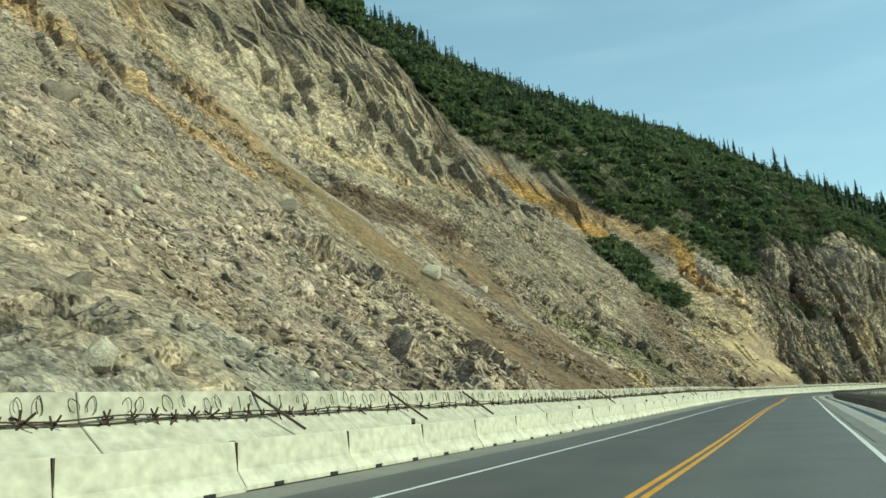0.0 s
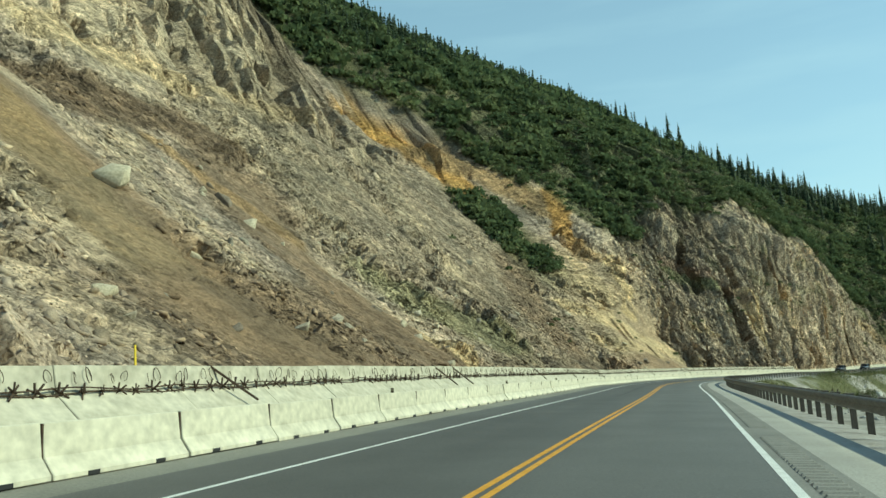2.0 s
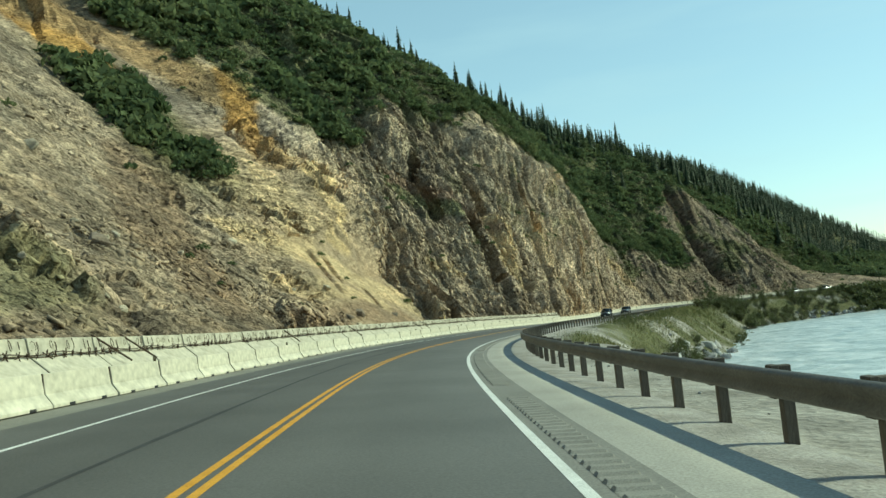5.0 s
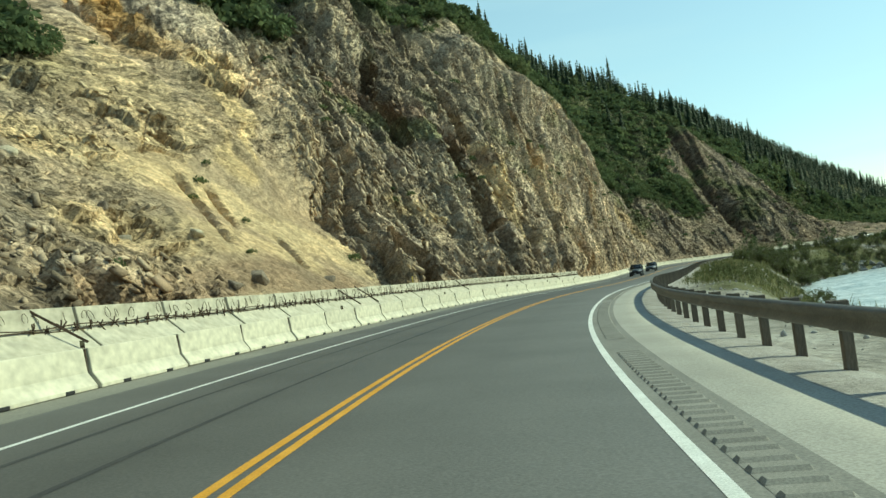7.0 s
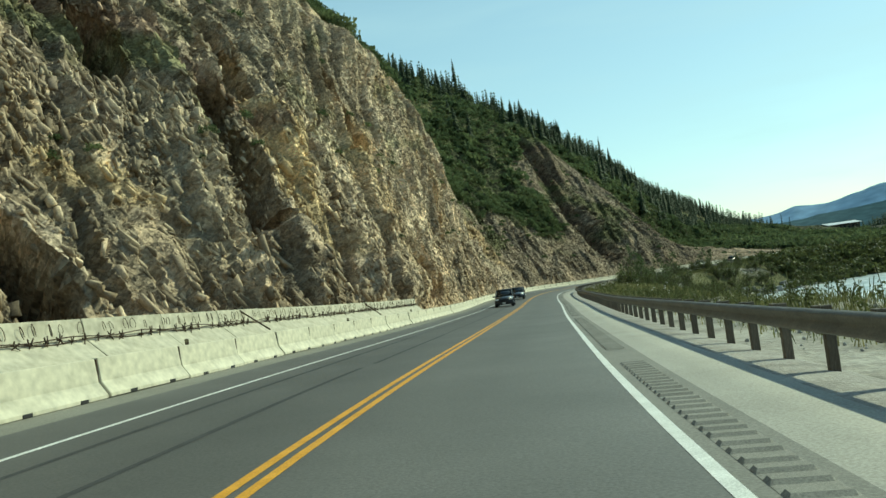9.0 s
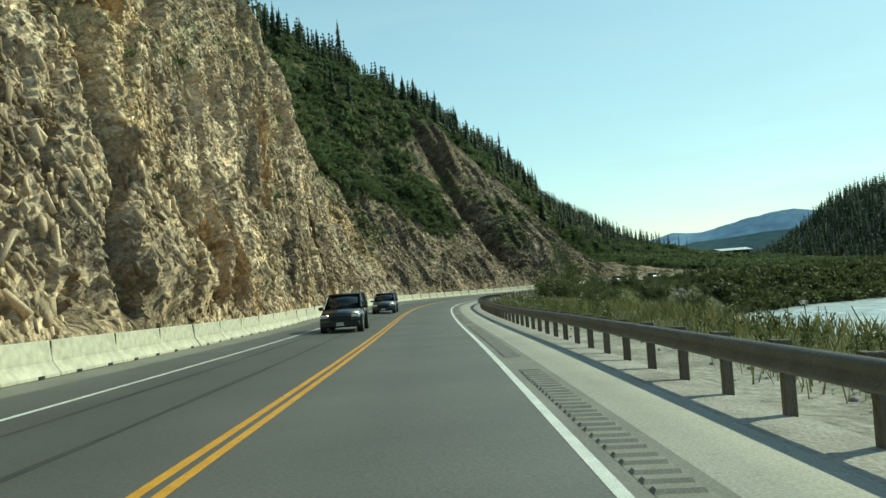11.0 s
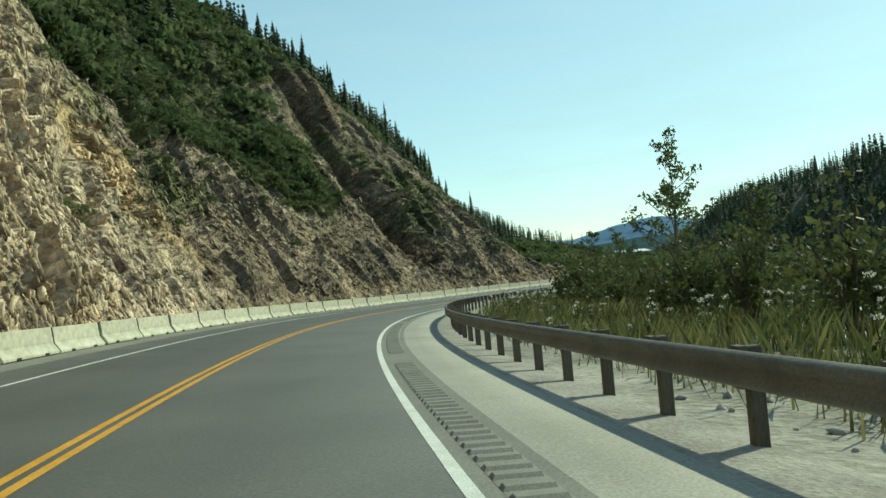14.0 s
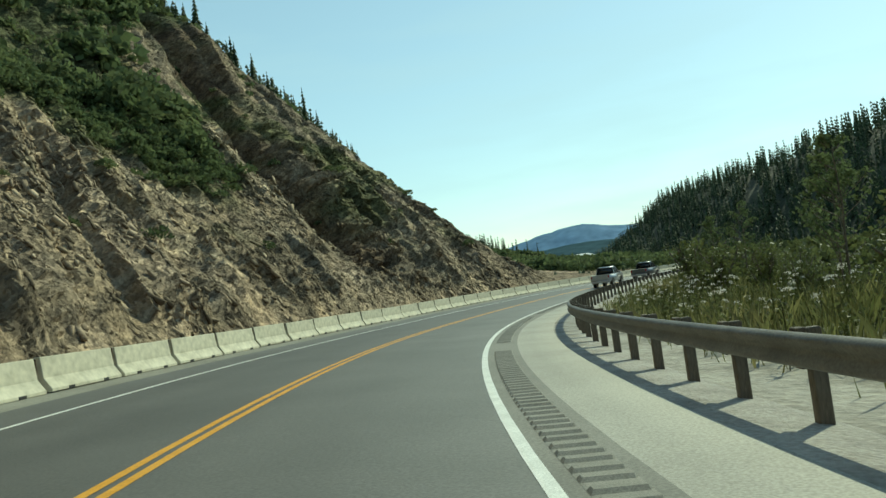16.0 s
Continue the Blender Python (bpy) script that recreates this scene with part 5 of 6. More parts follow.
keep = (cover(s, h) < 0.4) & (rough((s - 0.4 * h) / 6, h / 9, 0, 113, 3) > r.uniform(-0.5, 0.5, len(s)))
s, q = s[keep], q[keep]
shards("loose_slabs", s, q, 0.06 + 0.22 * r.random(len(s)) ** 3, (1.4, 0.6, 0.4), 0.25, 49, "broken slabs on the grassy slope", "rock")


def crag(seed):
    """An angular block: the hull of a few points."""
    r = np.random.default_rng(seed)
    bm = bmesh.new()
    pts = r.uniform(-1, 1, (16, 3))
    k = np.argmax(np.abs(pts), axis=1)
    pts[np.arange(16), k] = np.sign(pts[np.arange(16), k]) * r.uniform(0.8, 1.0, 16)
    for v in pts * r.uniform(0.75, 1.2, 3):
        bm.verts.new(v)
    bmesh.ops.convex_hull(bm, input=bm.verts[:])
    loose = [v for v in bm.verts if not v.link_faces]
    bmesh.ops.delete(bm, geom=loose, context="VERTS")
    bmesh.ops.bevel(bm, geom=bm.edges[:], offset=0.025, segments=1, affect="EDGES")
    bmesh.ops.triangulate(bm, faces=bm.faces[:])
    bm.verts.index_update()
    v, f = np.array([tuple(x.co) for x in bm.verts]), np.array([[x.index for x in y.verts] for y in bm.faces])
    bm.free()
    return v, f


boulder_meshes = []
for k in range(6):
    v, f = crag(61 + k)
    soup = Soup()
    soup.add(v * np.random.default_rng(k).uniform(0.75, 1.25, 3), f)
    boulder_meshes.append(soup.mesh("boulder", BOULDER))
r = np.random.default_rng(23)
PALE_BOULDER = material("pale fresh rock", [(0.3, (0.42, 0.36, 0.25)), (0.7, (0.58, 0.51, 0.37))], 0.8, roughness=0.95, fine=7, bump=0.7, depth=0.08)
DARK_BOULDER = material("dark weathered rock", [(0.3, (0.15, 0.12, 0.088)), (0.7, (0.27, 0.22, 0.165))], 0.9, roughness=0.95, fine=7, bump=0.8, depth=0.1, random=0.2)


def q_at(s, h):
    """The hill's q at station s and height h."""
    qs = np.linspace(0.2, 5, 400)
    return float(np.interp(h, hill(np.full(400, float(s)), qs)[1], qs))


# station, height, size, tone
known = [(74.9, 24.5, 1.7, 1), (26.3, 7.3, 1.0, 1), (22.3, 4.8, 1.3, 1), (40, 5.0, 0.9, 1), (51.9, 32.5, 2.1, 1), (98.2, 18.7, 1.9, 2), (47.1, 19.5, 1.0, 2), (48.6, 11.5, 1.0, 2), (20.3, 2.9, 1.0, 0),
         (28.6, 4.9, 0.7, 1), (123.7, 23.6, 1.3, 1), (126.6, 9.3, 1.1, 1), (98, 5.3, 0.8, 0), (123.3, 20.2, 1.2, 2), (106.5, 5.9, 0.7, 0), (110, 14.7, 1.0, 0), (172, 11.9, 1.2, 1), (199.8, 3.6, 0.8, 1), (197, 3.2, 0.7, 1), (209, 3.1, 0.6, 1)]
known += [(v, float(hill(np.array([v]), np.array([w]))[1][0]), size, r.integers(3)) for v, w, size in ((r.uniform(25, 200), r.uniform(0.3, 3.6), 0.3 + 0.6 * r.random() ** 2) for _ in range(150))]
by_tone = [[m.copy() for m in boulder_meshes] for _ in range(3)]
for group, mat in zip(by_tone, (BOULDER, DARK_BOULDER, PALE_BOULDER)):
    for m in group:
        m.materials.clear()
        m.materials.append(mat)
words = ("angular tan boulder resting on the scree slope", "dark brown weathered boulder lying on the scree slope", "pale freshly broken slab lying on the scree slope")
for k, (s, h, size, tone) in enumerate(known):
    p, u, h = on_hill(s, q_at(s, h))
    if cover(np.array([float(s)]), h)[0] > 0.4:
        continue
    o = tagged(new("boulder", by_tone[tone][k % 6]), words[tone], "boulder", "boulders on the slope")
    o.matrix_basis = Matrix.Translation(Vector(p[0]) + Vector((0, 0, -0.18 * size))) @ Euler((r.uniform(-0.5, 0.5), r.uniform(-0.5, 0.5), r.uniform(0, 6))).to_matrix().to_4x4() @ Matrix.Diagonal((size, size * 0.8, size * 0.75, 1))

# ---- far side of the river, valley and mountains ----
FOREST_FLOOR = material("dark forest floor", [(0.3, (0.02, 0.026, 0.014)), (0.7, (0.045, 0.05, 0.028))], 0.08, roughness=0.95, fine=8, bump=0.6, depth=0.5)
PLAIN = material("wooded valley floor", [(0.3, (0.035, 0.05, 0.022)), (0.6, (0.07, 0.09, 0.04)), (0.8, (0.13, 0.14, 0.07))], 0.02, roughness=0.95, fine=10, bump=0)
soup = Soup()
soup.add([(-4200, -4200, -26), (4800, -4200, -26), (4800, 4800, -26), (-4200, 4800, -26)], [(0, 1, 2, 3)])
tagged(new("ground", soup.mesh("ground", PLAIN)), "wooded valley floor reaching to the horizon", "ground", kind="structure")

FAR_X, FAR_Y = [-60, 60, 142, 214, 300, 450, 610, 740, 800], [-160, -20, 100, 158, 196, 275, 356, 420, 450]
FAR_TOP = [30, 33, 38, 40, 37, 32, 29, 31, 0]


def far_bank(a, b):
    """The wooded ridge beyond the river: a along it in knots, b from the water (0) to the back (1)."""
    k = np.arange(9)
    x, y, top = np.interp(a, k, FAR_X), np.interp(a, k, FAR_Y), np.interp(a, k, FAR_TOP)
    base = -20.5
    rise = np.where(b < 0.5, ramp(b, -0.05, 0.5), 1 + 0.2 * (b - 0.5))
    z = base + (top - 8 - base) * rise + 2.0 * rough(x / 20 + b * 5, y / 20 - b * 4, 0, 121, 3)
    return np.stack([x + 0.52 * 130 * b, y - 0.85 * 130 * b, z], -1)


ga, gb = np.meshgrid(np.linspace(0, 8, 100), np.linspace(0, 1, 30), indexing="ij")
tagged(sheet("far_ridge", far_bank(ga, gb), FOREST_FLOOR, False, flip=True), "dark wooded ridge on the far river bank", "ridge", kind="structure")
far = Soup()
r = np.random.default_rng(29)
for at in far_bank(r.uniform(0.6, 7.8, 3600), r.uniform(0.0, 0.62, 3600)):
    plant_spruce(far, at - (0, 0, 0.4), r.uniform(6, 12), r)
# wooded flat ahead, past the end of the hill
for _ in range(900):
    d, a = r.uniform(150, 620), radians(r.uniform(58, 76))
    plant_spruce(far, (200 + d * math.sin(a), 262 + d * math.cos(a), -21 + r.uniform(-1, 1) + 0.004 * d), r.uniform(4, 9), r)
tagged(new("far_forest", far.mesh("far_forest", NEEDLES)), "dark spruce forest across the river", "forest", kind="stuff")

# the haze of distance is put into these bluish base colours
HAZE_BLUE = material("distant mountain with painted haze", [(0.3, (0.16, 0.25, 0.36)), (0.7, (0.20, 0.30, 0.42))], 0.004, roughness=1.0, fine=6, bump=0, specular=0)
HAZE_DARK = material("distant wooded hill with painted haze", [(0.3, (0.05, 0.085, 0.10)), (0.7, (0.075, 0.115, 0.13))], 0.008, roughness=1.0, fine=6, bump=0, specular=0)


def range_of_hills(name, mat, distance, profile, label, seed, depth):
    """A far ridge round the valley: profile of (bearing, elevation) in degrees."""
    az = np.linspace(profile[0][0], profile[-1][0], 160)
    el = np.interp(az, [p[0] for p in profile], [p[1] for p in profile]) + 0.10 * rough(az / 1.6, 0, 0, seed, 4)
    rows = np.linspace(0, 1, 14)
    A, B = np.meshgrid(az, rows, indexing="ij")
    top = np.tan(np.radians(el))[:, None] * distance - 10
    z = -40 + (top + 40) * np.where(B < 0.6, ramp(B, -0.1, 0.6), 1 - 0.4 * (B - 0.6)) + 0.05 * np.abs(top) * rough(A / 0.9, B * 6, 0, seed + 3, 3) * B * (1 - B) * 4
    d = distance + depth * (B - 0.6)
    pts = np.stack([170 + d * np.sin(np.radians(A)), 240 + d * np.cos(np.radians(A)), z], -1)
    tagged(sheet(name, pts, mat, True), label, "mountains", kind="structure")


range_of_hills("backdrop_mountains", HAZE_BLUE, 2600, [(52, 0.2), (58, 0.5), (60.5, 1.1), (62.5, 0.8), (65, 1.3), (67, 1.2), (70, 2.0), (73, 2.35), (75, 2.0), (79, 1.6), (90, 1.2)], "mountain range with painted blue haze beyond the valley", 131, 600)
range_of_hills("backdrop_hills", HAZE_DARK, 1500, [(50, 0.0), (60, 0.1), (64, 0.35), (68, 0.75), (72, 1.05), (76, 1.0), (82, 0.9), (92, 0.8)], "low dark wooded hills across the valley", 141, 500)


# ---- the strip between guardrail and river ----
def bank_at(s, w):
    s, w = np.atleast_1d(np.asarray(s, float)), np.atleast_1d(np.asarray(w, float))
    b = np.clip((w - 5.9) / (shore(s) - 5.9), 0, 0.999)
    _, h = flat_bank(s, b)
    return place(s, -w, h)


riprap_meshes = []
for k in range(5):
    v, f = crag(81 + k)
    soup = Soup()
    soup.add(v * np.random.default_rng(k + 50).uniform(0.7, 1.3, 3), f)
    riprap_meshes.append(soup.mesh("riprap_rock", RIPRAP))
r = np.random.default_rng(31)
for k in range(210):
    s = r.uniform(125, 245) if k < 165 else r.uniform(385, 425)
    near = float(shore(s))
    w = near - abs(r.normal(0, 2.6)) - 0.2
    p = bank_at(s, w)[0]
    size = r.uniform(0.35, 0.95)
    o = tagged(new("riprap_rock", riprap_meshes[k % 5]), "pale grey angular riprap rock on the river bank", "rock", "riprap rocks along the river")
    o.matrix_basis = Matrix.Translation(Vector(p) + Vector((0, 0, 0.2 * size))) @ Euler((r.uniform(0, 3), r.uniform(0, 3), r.uniform(0, 6))).to_matrix().to_4x4() @ Matrix.Scale(size, 4)

stones = Soup()
s, w = r.uniform(20, 340, 5200), 6.4 + r.gamma(2.0, 2.2, 5200)
p = bank_at(s, np.minimum(w, 18))
for at in p:
    v, f = pebbles[r.integers(6)]
    stones.add(turn_z(v * r.uniform(0.5, 1.3, 3), r.uniform(0, 6.28), 0.025 + 0.11 * r.random() ** 4, at), f)
tagged(new("gravel_stones", stones.mesh("gravel_stones", RIPRAP)), "loose stones on the gravel verge", "stones", kind="stuff")

# grass and weeds
grass = Soup()
s, w = r.uniform(60, 440, 90000), 6.9 + r.gamma(2.2, 3.0, 90000)
lush = rough(s / 9, w / 5, 0, 161, 3) + 0.75 * ramp(s, 175, 225) - 0.45 + 0.2 * ramp(w, 7.5, 10) + 0.25 * ramp(s, 120, 150) * ramp(w, 10, 13)
keep = (lush > r.uniform(-0.1, 0.4, len(s))) & (w < shore(s) - 0.5)
s, w = s[keep], w[keep]
p = bank_at(s, w)
n = len(s)
tall = r.uniform(0.22, 0.75, n) * (0.7 + 0.5 * ramp(s, 230, 300))
a = r.uniform(0, 6.28, n)
wide = r.uniform(0.008, 0.02, n)
side = np.stack([np.cos(a), np.sin(a), np.zeros(n)], 1) * wide[:, None]
bend = np.stack([np.cos(a + 1.2), np.sin(a + 1.2), np.zeros(n)], 1) * (tall * r.uniform(0.1, 0.55, n))[:, None]
v = np.stack([p - side, p + side, p + bend * 0.4 + side * 0.8 + np.stack([0 * a, 0 * a, tall * 0.6], 1), p + bend + np.stack([0 * a, 0 * a, tall], 1)], 1).reshape(-1, 3)
grass.add(v, np.arange(n * 4).reshape(-1, 4))
tagged(new("verge_grass", grass.mesh("verge_grass", STRAW)), "tall grass and weeds behind the guardrail", "grass", kind="stuff")

weeds, fluff = Soup(), Soup()
tuft_v, tuft_f = leaf_ball(26, 0.22, 171, 1.0)
stem_leaf_v, stem_leaf_f = leaf_ball(24, 0.28, 172, 2.2)
n = 1700
s, w = r.uniform(205, 430, n), 7.6 + r.gamma(2.0, 2.1, n)
keep = (rough(s / 7, w / 4, 0, 163, 2) > -0.15) & (w < shore(s) - 0.5)
p = bank_at(s, w)
for i in np.nonzero(keep)[0]:
    high = r.uniform(0.5, 1.35)
    v, f = tube_along([p[i], p[i] + (r.normal(0, 0.05), r.normal(0, 0.05), high * 0.6), p[i] + (r.normal(0, 0.1), r.normal(0, 0.1), high)], 0.012, 3)
    weeds.add(v, f)
    weeds.add(turn_z(stem_leaf_v, r.uniform(0, 6), 0.16, p[i] + (0, 0, high * 0.45)), stem_leaf_f)
    if r.random() < 0.42 * ramp(s[i], 270, 300) + 0.05:
        fluff.add(turn_z(tuft_v, r.uniform(0, 6), r.uniform(0.05, 0.13), p[i] + (0, 0, high)), tuft_f)
        fluff.add(turn_z(tuft_v, r.uniform(0, 6), r.uniform(0.04, 0.09), p[i] + (r.normal(0, 0.08), r.normal(0, 0.08), high * 0.85)), tuft_f)
tagged(new("weed_stems", weeds.mesh("weed_stems", WILLOW)), "leafy weed stems behind the guardrail", "weeds", kind="stuff")
tagged(new("seed_heads", fluff.mesh("seed_heads", FLUFF)), "white fluffy seed heads on the weeds", "weeds", kind="stuff")


# willow bushes along the river: countable ones near, each with stems and a leafy crown
def willow(seed, leaves=620):
    ob = tagged(new("willow_bush"), "bushy grey-green willow on the river bank", "bush", "willow bushes by the river")
    rr = np.random.default_rng(seed)
    stems, crown = Soup(), Soup()
    for k in range(9):
        a, out = rr.uniform(0, 6.28), rr.uniform(0.25, 0.95)
        tip = np.array((out * math.cos(a), out * math.sin(a), rr.uniform(1.0, 1.75)))
        v, f = tube_along([(0, 0, -0.15), tip * (0.35, 0.35, 0.5), tip], 0.022, 4)
        stems.add(v, f)
        for m in np.linspace(0.4, 1.0, 4):
            v, f = leaf_ball(leaves // 36, 0.20, seed * 50 + k * 5 + int(m * 10), 1.1)
            crown.add(turn_z(v, rr.uniform(0, 6), 0.40 * (1.15 - 0.45 * m), tip * m + rr.normal(0, 0.08, 3)), f)
    o = new("stem", stems.mesh("stem", BARK))
    o.parent = ob
    o = new("crown", crown.mesh("crown", WILLOW))
    o.parent = ob
    return ob


kinds = [willow(k) for k in range(201, 206)]
r = np.random.default_rng(37)
k = 0
while k < 230:
    s = r.uniform(316, 445) if k < 165 else r.uniform(130, 316)
    near = float(shore(s))
    w = r.uniform(11.5, near - 0.3) if s > 316 else r.uniform(near - 5, near - 0.3)
    if rough(s / 11, w / 7, 0, 165, 2) + 0.3 * float(ramp(s, 315, 330)) < -0.05:
        continue
    if 225 < s < 316 and r.random() < 0.75:
        continue
    p = bank_at(s, w)[0]
    size = r.uniform(0.7, 1.5) * (1.25 if s > 316 else 0.75)
    m = Matrix.Translation(Vector(p)) @ Matrix.Rotation(r.uniform(0, 6.28), 4, "Z")
    o = kinds[k] if k < 5 else copy_thing(kinds[k % 5], m)
    o.matrix_basis = m @ Matrix.Scale(size, 4)
    k += 1


# thick scrub on the flat past the last bend
scrub = Soup()
scrub_kinds = [leaf_ball(60, 0.24, 221 + k, 1.0) for k in range(4)]
s, w = r.uniform(425, 560, 2400), 9 + r.random(2400) * 34
keep = w < shore(s) - 0.5
p = bank_at(s, w)
for i in np.nonzero(keep)[0]:
    v, f = scrub_kinds[r.integers(4)]
    size = r.uniform(0.9, 2.0) * (0.6 + 0.4 * ramp(w[i], 10, 16))
    scrub.add(turn_z(v, r.uniform(0, 6.28), size, p[i] + (0, 0, 0.5 * size)), f)
tagged(new("riverside_scrub", scrub.mesh("riverside_scrub", WILLOW)), "thick willow scrub on the flat by the river", "bushes", kind="stuff")


# young poplars standing above the willows
def poplar(seed, height):
    ob = tagged(new("poplar_tree"), "thin young poplar with sparse leaves", "tree", "young poplars by the river")
    rr = np.random.default_rng(seed)
    wood, crown = Soup(), Soup()
    line_pts = [(0, 0, -0.2), (0.05, 0.03, height * 0.3), (0.12, -0.05, height * 0.65), (0.05, 0.02, height)]
    v, f = tube_along(line_pts, 0.06, 6)
    taper = np.repeat(np.array([1.0, 0.75, 0.5, 0.2]), 6)[:, None]
    core = np.repeat(np.array(line_pts), 6, axis=0)
    wood.add(core + (v - core) * taper, f)
    for k in range(26):
        z = height * rr.uniform(0.25, 0.98)
        a, out = rr.uniform(0, 6.28), (height - z) * 0.32 + 0.25
        tip = np.array((out * math.cos(a), out * math.sin(a), z + out * 0.8))
        v, f = tube_along([(0.05, 0, z), (tip + (0.05, 0, z)) / 2 + (0, 0, -0.05), tip], 0.016, 4)
        wood.add(v, f)
        for m in (0.55, 0.8, 1.0):
            v, f = leaf_ball(15, 0.30, seed * 90 + k * 3 + int(10 * m), 1.0)
            crown.add(turn_z(v, rr.uniform(0, 6), 0.25, np.array((0.05, 0, z)) * (1 - m) + tip * m), f)
    o = new("trunk", wood.mesh("trunk", BARK))
    o.parent = ob
    o = new("crown", crown.mesh("crown", LEAVES))
    o.parent = ob
    return ob


for k, (s, w, high) in enumerate(((331, 14.3, 7.0), (335, 15.5, 5.6), (327, 15.8, 5.0), (366, 14.5, 5.2), (372, 16, 6.2), (395, 15, 5.4), (352, 18, 5.0), (404, 13, 4.6))):
    o = poplar(301 + k, high)
    o.matrix_basis = Matrix.Translation(Vector(bank_at(s, w)[0]))

# ---- lodge on a knoll beyond the valley ----
ka, kb = np.meshgrid(np.linspace(-150, 150, 40), np.linspace(-150, 150, 40), indexing="ij")
kz = -25 + 12.5 * np.exp(-(ka**2 + kb**2) / 2 / 60**2) + 1.0 * rough(ka / 30, kb / 30, 0, 181, 3)
tagged(sheet("knoll", np.stack([655 + ka, 408 + kb, kz], -1), FOREST_FLOOR, True), "wooded knoll across the valley", "hill", kind="structure")
lodge = tagged(new("lodge"), "long low building with a pale metal roof on a knoll", "building")
lodge.matrix_basis = Matrix.Translation((632, 402, -13.2)) @ Matrix.Rotation(radians(-22), 4, "Z")
bm = bmesh.new()
box(bm, 0, 0, 1.9, 26, 9, 4.2, bevel=0.05)
wall_part = part("wall", bm, material("brown timber wall", [(0.3, (0.09, 0.07, 0.055)), (0.7, (0.14, 0.11, 0.085))], 0.6, roughness=0.85), lodge)
bm = bmesh.new()
for sgn in (1, -1):
    box(bm, 0, sgn * 2.6, 4.75, 28, 5.8, 0.25, Matrix.Rotation(sgn * -0.24, 4, "X"), bevel=0.03)
part("roof", bm, material("pale metal roof", [(0.3, (0.55, 0.56, 0.56)), (0.7, (0.68, 0.69, 0.69))], 0.5, roughness=0.4, metallic=0.3), lodge, "pale metal roof")
for x in np.arange(-11, 12, 3.6):
    bm = bmesh.new()
    box(bm, float(x), -4.52, 2.2, 1.6, 0.12, 1.5, bevel=0.02)
    part("window", bm, plain("window glass", (0.03, 0.035, 0.04), 0.1), wall_part, "dark window")
far_trees = Soup()
r = np.random.default_rng(41)
for _ in range(260):
    x, y = r.normal(0, 60), r.normal(0, 60)
    if abs(x + 23) < 20 and -30 < y + 6 < 8:
        continue
    z = -25 + 12.5 * math.exp(-(x * x + y * y) / 2 / 3600)
    plant_spruce(far_trees, (655 + x, 408 + y, z - 0.5), r.uniform(3, 6.5), r)
tagged(new("knoll_trees", far_trees.mesh("knoll_trees", NEEDLES)), "dark trees on the knoll across the valley", "trees", kind="stuff")

# ---- vehicles ----
GLASS = plain("tinted glass", (0.012, 0.015, 0.017), 0.06, specular=0.6)
RUBBER = material("tyre rubber", [(0.3, (0.018, 0.018, 0.018)), (0.7, (0.03, 0.03, 0.03))], 6, roughness=0.85, bump=0.2, depth=0.004)
ALLOY = plain("wheel alloy", (0.55, 0.55, 0.56), 0.3, 0.9)
TRIM = plain("black plastic trim", (0.02, 0.02, 0.021), 0.55)
LAMP = plain("clear lamp lens", (0.75, 0.77, 0.78), 0.12, 0.3)
RED_LAMP = plain("red lamp lens", (0.35, 0.015, 0.012), 0.2)
PLATE = plain("number plate", (0.55, 0.56, 0.55), 0.5)


def paint(name, colour):
    m = plain(name, colour, 0.28, 0.35)
    m.node_tree.nodes["Principled BSDF"].inputs["Coat Weight"].default_value = 0.8
    m.node_tree.nodes["Principled BSDF"].inputs["Coat Roughness"].default_value = 0.06
    return m


def loft(profile, bevel=0.05):
    """A closed side profile of (x, z, half width) points, mirrored across the middle and rounded."""
    bm = bmesh.new()
    a = [bm.verts.new((x, w, z)) for x, z, w in profile]
    b = [bm.verts.new((x, -w, z)) for x, z, w in profile]
    k = len(profile)
    for i in range(k):
        bm.faces.new((a[i], a[(i + 1) % k], b[(i + 1) % k], b[i]))
    bm.faces.new(a[::-1])
    bm.faces.new(b)
    bmesh.ops.recalc_face_normals(bm, faces=bm.faces[:])
    if bevel:
        bmesh.ops.bevel(bm, geom=[e for e in bm.edges if e.calc_face_angle(0) > 0.5], offset=bevel, segments=2, affect="EDGES")
    return bm


def disc(bm, x, y, z, radius, depth, sides=20):
    bmesh.ops.create_cone(bm, cap_ends=True, segments=sides, radius1=radius, radius2=radius, depth=depth, matrix=Matrix.Translation((x, y, z)) @ Matrix.Rotation(math.pi / 2, 4, "X"))


def wheel(parent, x, side, radius):
    bm = bmesh.new()
    disc(bm, x, side * 0.80, radius, radius, 0.25, 24)
    bmesh.ops.bevel(bm, geom=[e for e in bm.edges if e.calc_face_angle(0) > 1.0], offset=0.03, segments=2, affect="EDGES")
    w = part("wheel", bm, RUBBER, parent, "black rubber tyre")
    bm = bmesh.new()
    disc(bm, x, side * 0.925, radius, radius * 0.62, 0.02, 20)
    disc(bm, x, side * 0.937, radius, radius * 0.14, 0.02, 10)
    for k in range(5):
        t = Matrix.Rotation(k * 2 * math.pi / 5, 4, "Y")
        c = t @ Vector((0, 0, radius * 0.34))
        box(bm, x + c.x, side * 0.938, radius + c.z, 0.06, 0.018, radius * 0.5, t)
    part("rim", bm, ALLOY, w, "bright alloy rim")


